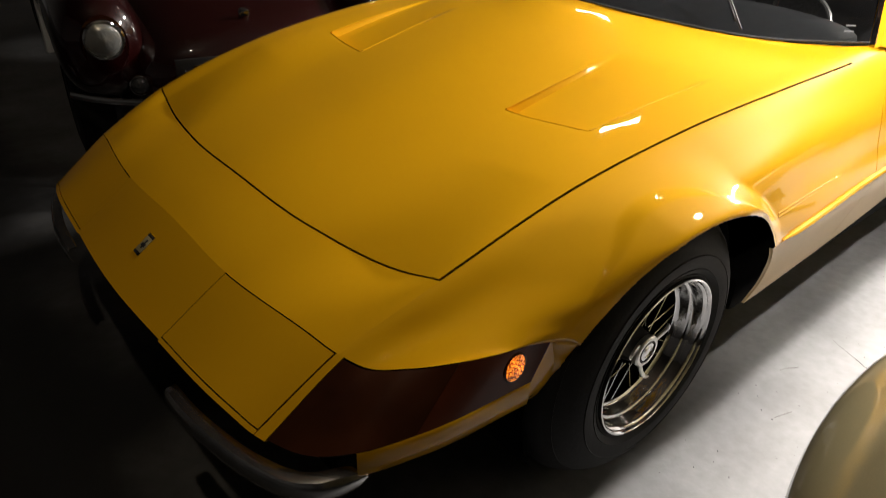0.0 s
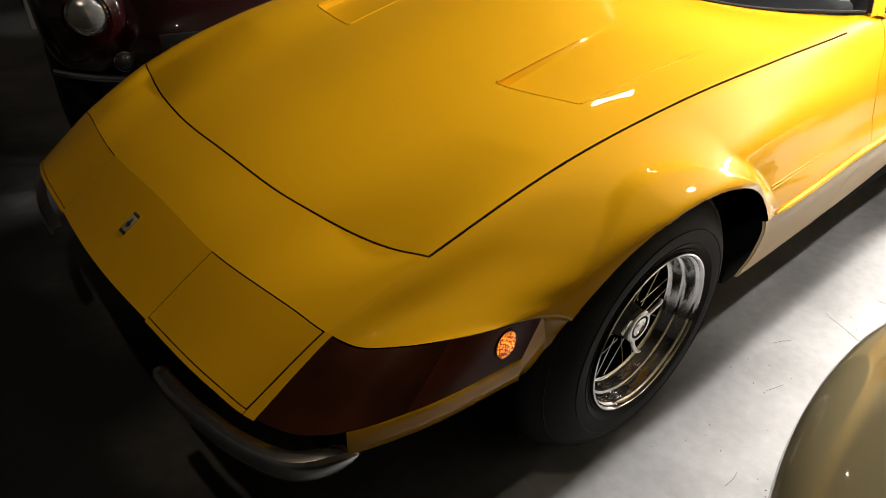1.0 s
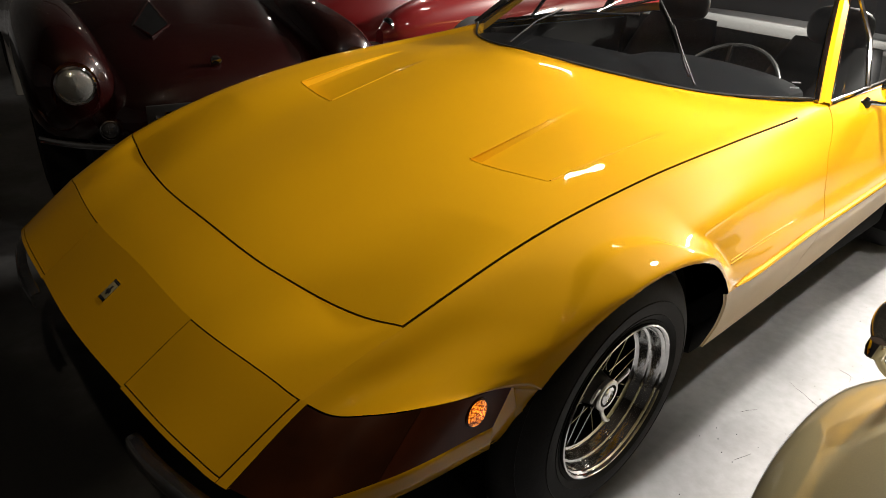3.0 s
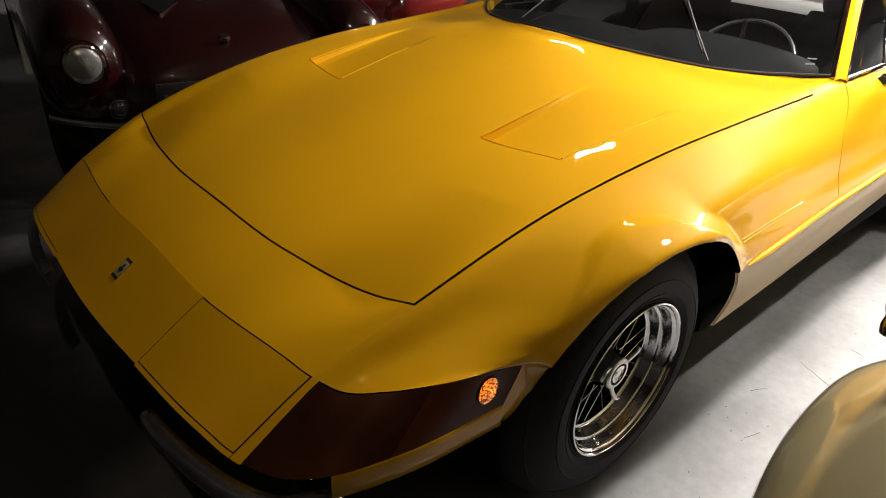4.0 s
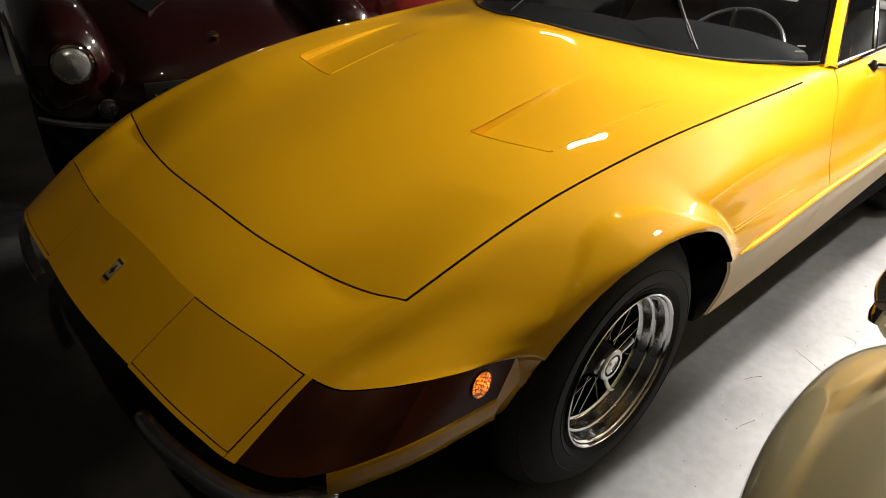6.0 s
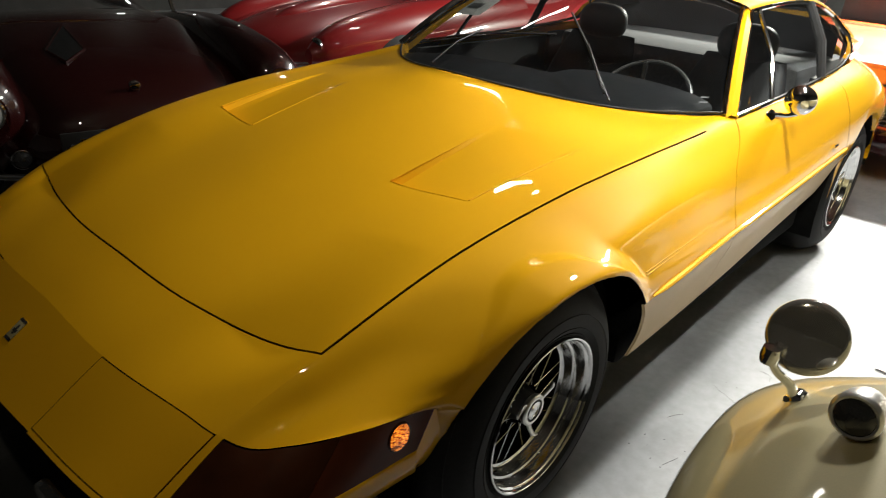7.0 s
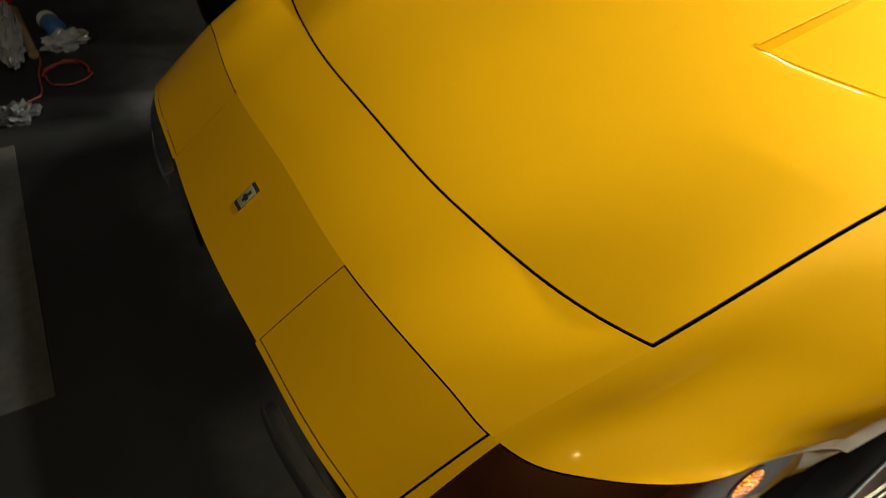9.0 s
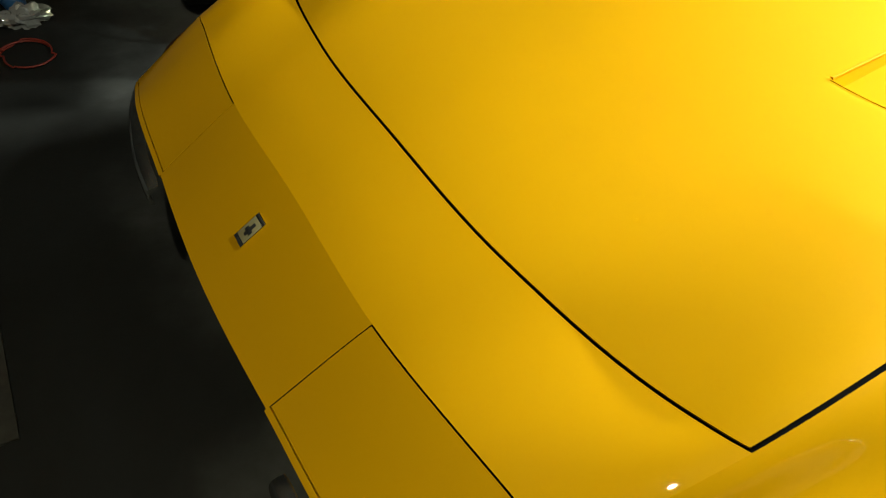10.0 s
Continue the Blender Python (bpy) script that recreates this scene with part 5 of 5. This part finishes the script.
part("running_board", box_bm((1.9, -2.2, 0.22), (3.4, -1.75, 0.28), 0.02), TRIM, oldcar)
mir = new("wing_mirror")
mir.parent = oldcar
mir.matrix_basis = look((0.8247, -1.2897, 0.8206), (-0.118, -1.42, 1.28)) @ Matrix.Scale(0.95, 4)
part("mirror_head", lathe_bm([(0.0005 + 0.0545 * math.sin(0.15 * i), 0.004 - 0.010 * math.cos(0.15 * i)) for i in range(11)] + [(0.0565, 0.005), (0.0575, 0.010), (0.055, 0.016), (0.0005, 0.014)], 48, "z"), MIRROR, mir, "round convex chrome mirror")
part("mirror_stem", tube_bm(smooth_curve([(0.7795, -1.2607, 0.7959), (0.7908, -1.272, 0.7706), (0.8133, -1.2926, 0.7434), (0.8226, -1.3047, 0.7116)], 6), 0.0062, 10, lambda u: 0.9 + 0.4 * u), CHROME, oldcar)
part("mirror_joint", moved(lathe_bm([(0.0005, -0.016), (0.012, -0.012), (0.014, 0.0), (0.012, 0.012), (0.0005, 0.016)], 16, "z"), 0.7795, -1.2607, 0.7978), CHROME, oldcar)
part("mirror_foot", moved(lathe_bm([(0.0005, 0.014), (0.008, 0.0125), (0.0135, 0.006), (0.0145, -0.003), (0.019, -0.006), (0.019, -0.02)], 24, "z"), 0.8226, -1.3057, 0.7247), CHROME, oldcar)
lampo = new("side_lamp")
lampo.parent = oldcar
lampo.matrix_basis = pose(0.7054, -1.3847, 0.8041, 0, 8, -4) @ Matrix.Scale(0.705, 4)
part("lamp_shell", lathe_bm([(0.041, 0.012), (0.0415, 0.03), (0.039, 0.055), (0.033, 0.078), (0.022, 0.096), (0.010, 0.104), (0.0005, 0.106)], 40, "x"), SATIN, lampo, "chrome bullet lamp shell")
part("lamp_bezel", lathe_bm([(0.034, -0.002), (0.038, -0.003), (0.0425, 0.002), (0.0435, 0.008), (0.041, 0.013)], 40, "x"), SATIN, lampo)
part("lamp_lens", lathe_bm([(0.036, 0.001), (0.030, -0.003), (0.018, -0.006), (0.0005, -0.007)], 36, "x"), SMOKE, lampo, "dark glass lens")
part("lamp_foot", moved(lathe_bm([(0.012, 0.03), (0.014, 0.0), (0.03, -0.07)], 20, "z"), 0.05, 0, -0.03), CHROME, lampo)

# ---- things lying on the floor ----
thing("paper_sheet", moved(sheet_bm(np.array([[(0.30 * a, 0.22 * b, 0.004 + 0.003 * math.sin(3 * a + 2 * b)) for b in np.linspace(0, 1, 5)] for a in np.linspace(0, 1, 5)])), 2.40, -1.50, 0), WHITE, "white sheet of paper lying on the floor", "paper")
crack = smooth_curve([(1.62, -1.28, 0.0012), (1.72, -1.22, 0.0012), (1.80, -1.06, 0.0012), (1.86, -0.92, 0.0012)], 6)
rng = random.Random(4)
crack = [p + np.array([rng.uniform(-0.010, 0.010), rng.uniform(-0.010, 0.010), -0.0008]) for p in crack]
thing("floor_crack", tube_bm(crack, 0.0007, 5, lambda u: 0.4 + 0.6 * math.sin(u * math.pi)), INK, "thin dark crack in the concrete", "crack", kind="structure")
bottle = empty("bottle", "small blue and white plastic bottle lying on the floor", "bottle")
bottle.matrix_basis = pose(-0.078, 1.985, 0.036, 90, 0, 13)
part("bottle_body", lathe_bm([(0.0005, 0), (0.034, 0.002), (0.036, 0.01), (0.036, 0.12), (0.03, 0.14), (0.014, 0.155)], 28, "z"), BLUE, bottle)
part("bottle_label", lathe_bm([(0.0366, 0.015), (0.0366, 0.05)], 28, "z"), WHITE, bottle, "white label band")
part("bottle_cap", lathe_bm([(0.014, 0.15), (0.016, 0.152), (0.016, 0.175), (0.0005, 0.177)], 20, "z"), WHITE, bottle)
coil = [(-0.06 + (0.068 + 0.005 * (w % 3)) * math.cos(w), 1.56 + (0.082 + 0.006 * (w % 2)) * math.sin(w), 0.005 + 0.001 * w) for w in np.linspace(0.4, 9.0, 90)]
thing("red_cable", tube_bm(smooth_curve([(-0.14, 1.80, 0.006), (-0.135, 1.70, 0.006), (-0.15, 1.60, 0.006), (-0.155, 1.46, 0.006), (-0.20, 1.42, 0.006)], 8), 0.0035, 6, bm=tube_bm(coil, 0.0032, 6)), REDCABLE, "thin red cable coiled loosely on the floor", "cable")
for place, size, lab in (((-0.035, 1.795, 0.0), 0.075, "crumpled clear plastic wrapping on the floor"), ((-0.235, 1.33, 0.0), 0.06, "crumpled grey rag on the floor")):
    bm = bmesh.new()
    bmesh.ops.create_icosphere(bm, subdivisions=4, radius=1)
    for v in bm.verts:
        n = noise.noise(v.co * 2.6 + Vector(place)) * 0.5 + noise.noise(v.co * 6.0) * 0.25
        v.co = Vector((v.co.x * size * (1 + n), v.co.y * size * 0.7 * (1 + n), max(0, 0.02 + v.co.z * 0.03 * (1 + 2 * n)) + 0.0))
        v.co += Vector(place)
    thing("wrapping" if "plastic" in lab else "rag", bm, FOIL if "plastic" in lab else CLOTH, lab, "litter" if "plastic" in lab else "rag")
thing("cardboard_tube", tube_bm([(-0.18, 2.16, 0.02), (-0.165, 1.95, 0.02), (-0.148, 1.73, 0.02)], 0.017, 16), CARDBOARD, "thin brown cardboard tube lying on the floor", "tube")
bm = bmesh.new()
bmesh.ops.create_icosphere(bm, subdivisions=4, radius=1)
for v in bm.verts:
    n = noise.noise(v.co * 3.4) * 0.45 + noise.noise(v.co * 9.0) * 0.3
    v.co = Vector((-0.215 + 0.045 * v.co.x * (1 + n), 1.93 + 0.29 * v.co.y * (1 + 0.3 * n), max(0.0, 0.03 + 0.035 * v.co.z * (1 + n))))
thing("film_roll", bm, FOIL, "long roll wrapped in crumpled clear plastic on the floor", "packaging")
thing("red_plug", moved(lathe_bm([(0.0005, 0), (0.022, 0.002), (0.024, 0.03), (0.016, 0.045), (0.0005, 0.047)], 20, "z"), -0.205, 2.26, 0), STRIPE, "small red plastic plug on the floor", "plug")
thing("floor_board", box_bm((-1.0, 0.15, 0.0), (-0.262, 1.17, 0.008), 0.002), BOARD, "dusty grey board lying flat on the floor", "board")
post = thing("post", box_bm((0.757, 3.60, 0.0), (0.803, 3.646, 1.0), 0.01), WHITE, "short pale painted square post on the floor", "post")

# hair-like fibres and specks on the concrete beside the wheel
rng = random.Random(11)
for fx, fy in ((1.42, -0.98), (1.62, -0.90), (1.05, -1.06), (1.78, -1.16), (2.05, -1.02), (1.28, -1.13)):
    a = rng.uniform(0, 6.28)
    bend = rng.uniform(-0.02, 0.02)
    pts = smooth_curve([(fx - 0.03 * math.cos(a), fy - 0.03 * math.sin(a), 0.002), (fx + bend, fy - bend, 0.004), (fx + 0.03 * math.cos(a), fy + 0.03 * math.sin(a), 0.002)], 6)
    thing("fibre", tube_bm(pts, 0.0006, 5), TRIM, "short dark hair-like fibre on the concrete floor", "fibre", "fibres on the floor")
specks = bmesh.new()
for _ in range(160):
    x, y, s = rng.uniform(0.9, 3.2), rng.uniform(-1.6, -0.86), rng.uniform(0.0006, 0.0018)
    m4 = pose(x, y, s * 0.3, 0, 0, rng.uniform(0, 360))
    q = bmesh.ops.create_icosphere(specks, subdivisions=1, radius=s, matrix=m4)
thing("grit", specks, RUBBER, "scattered dark grit on the concrete floor", "grit", kind="stuff")
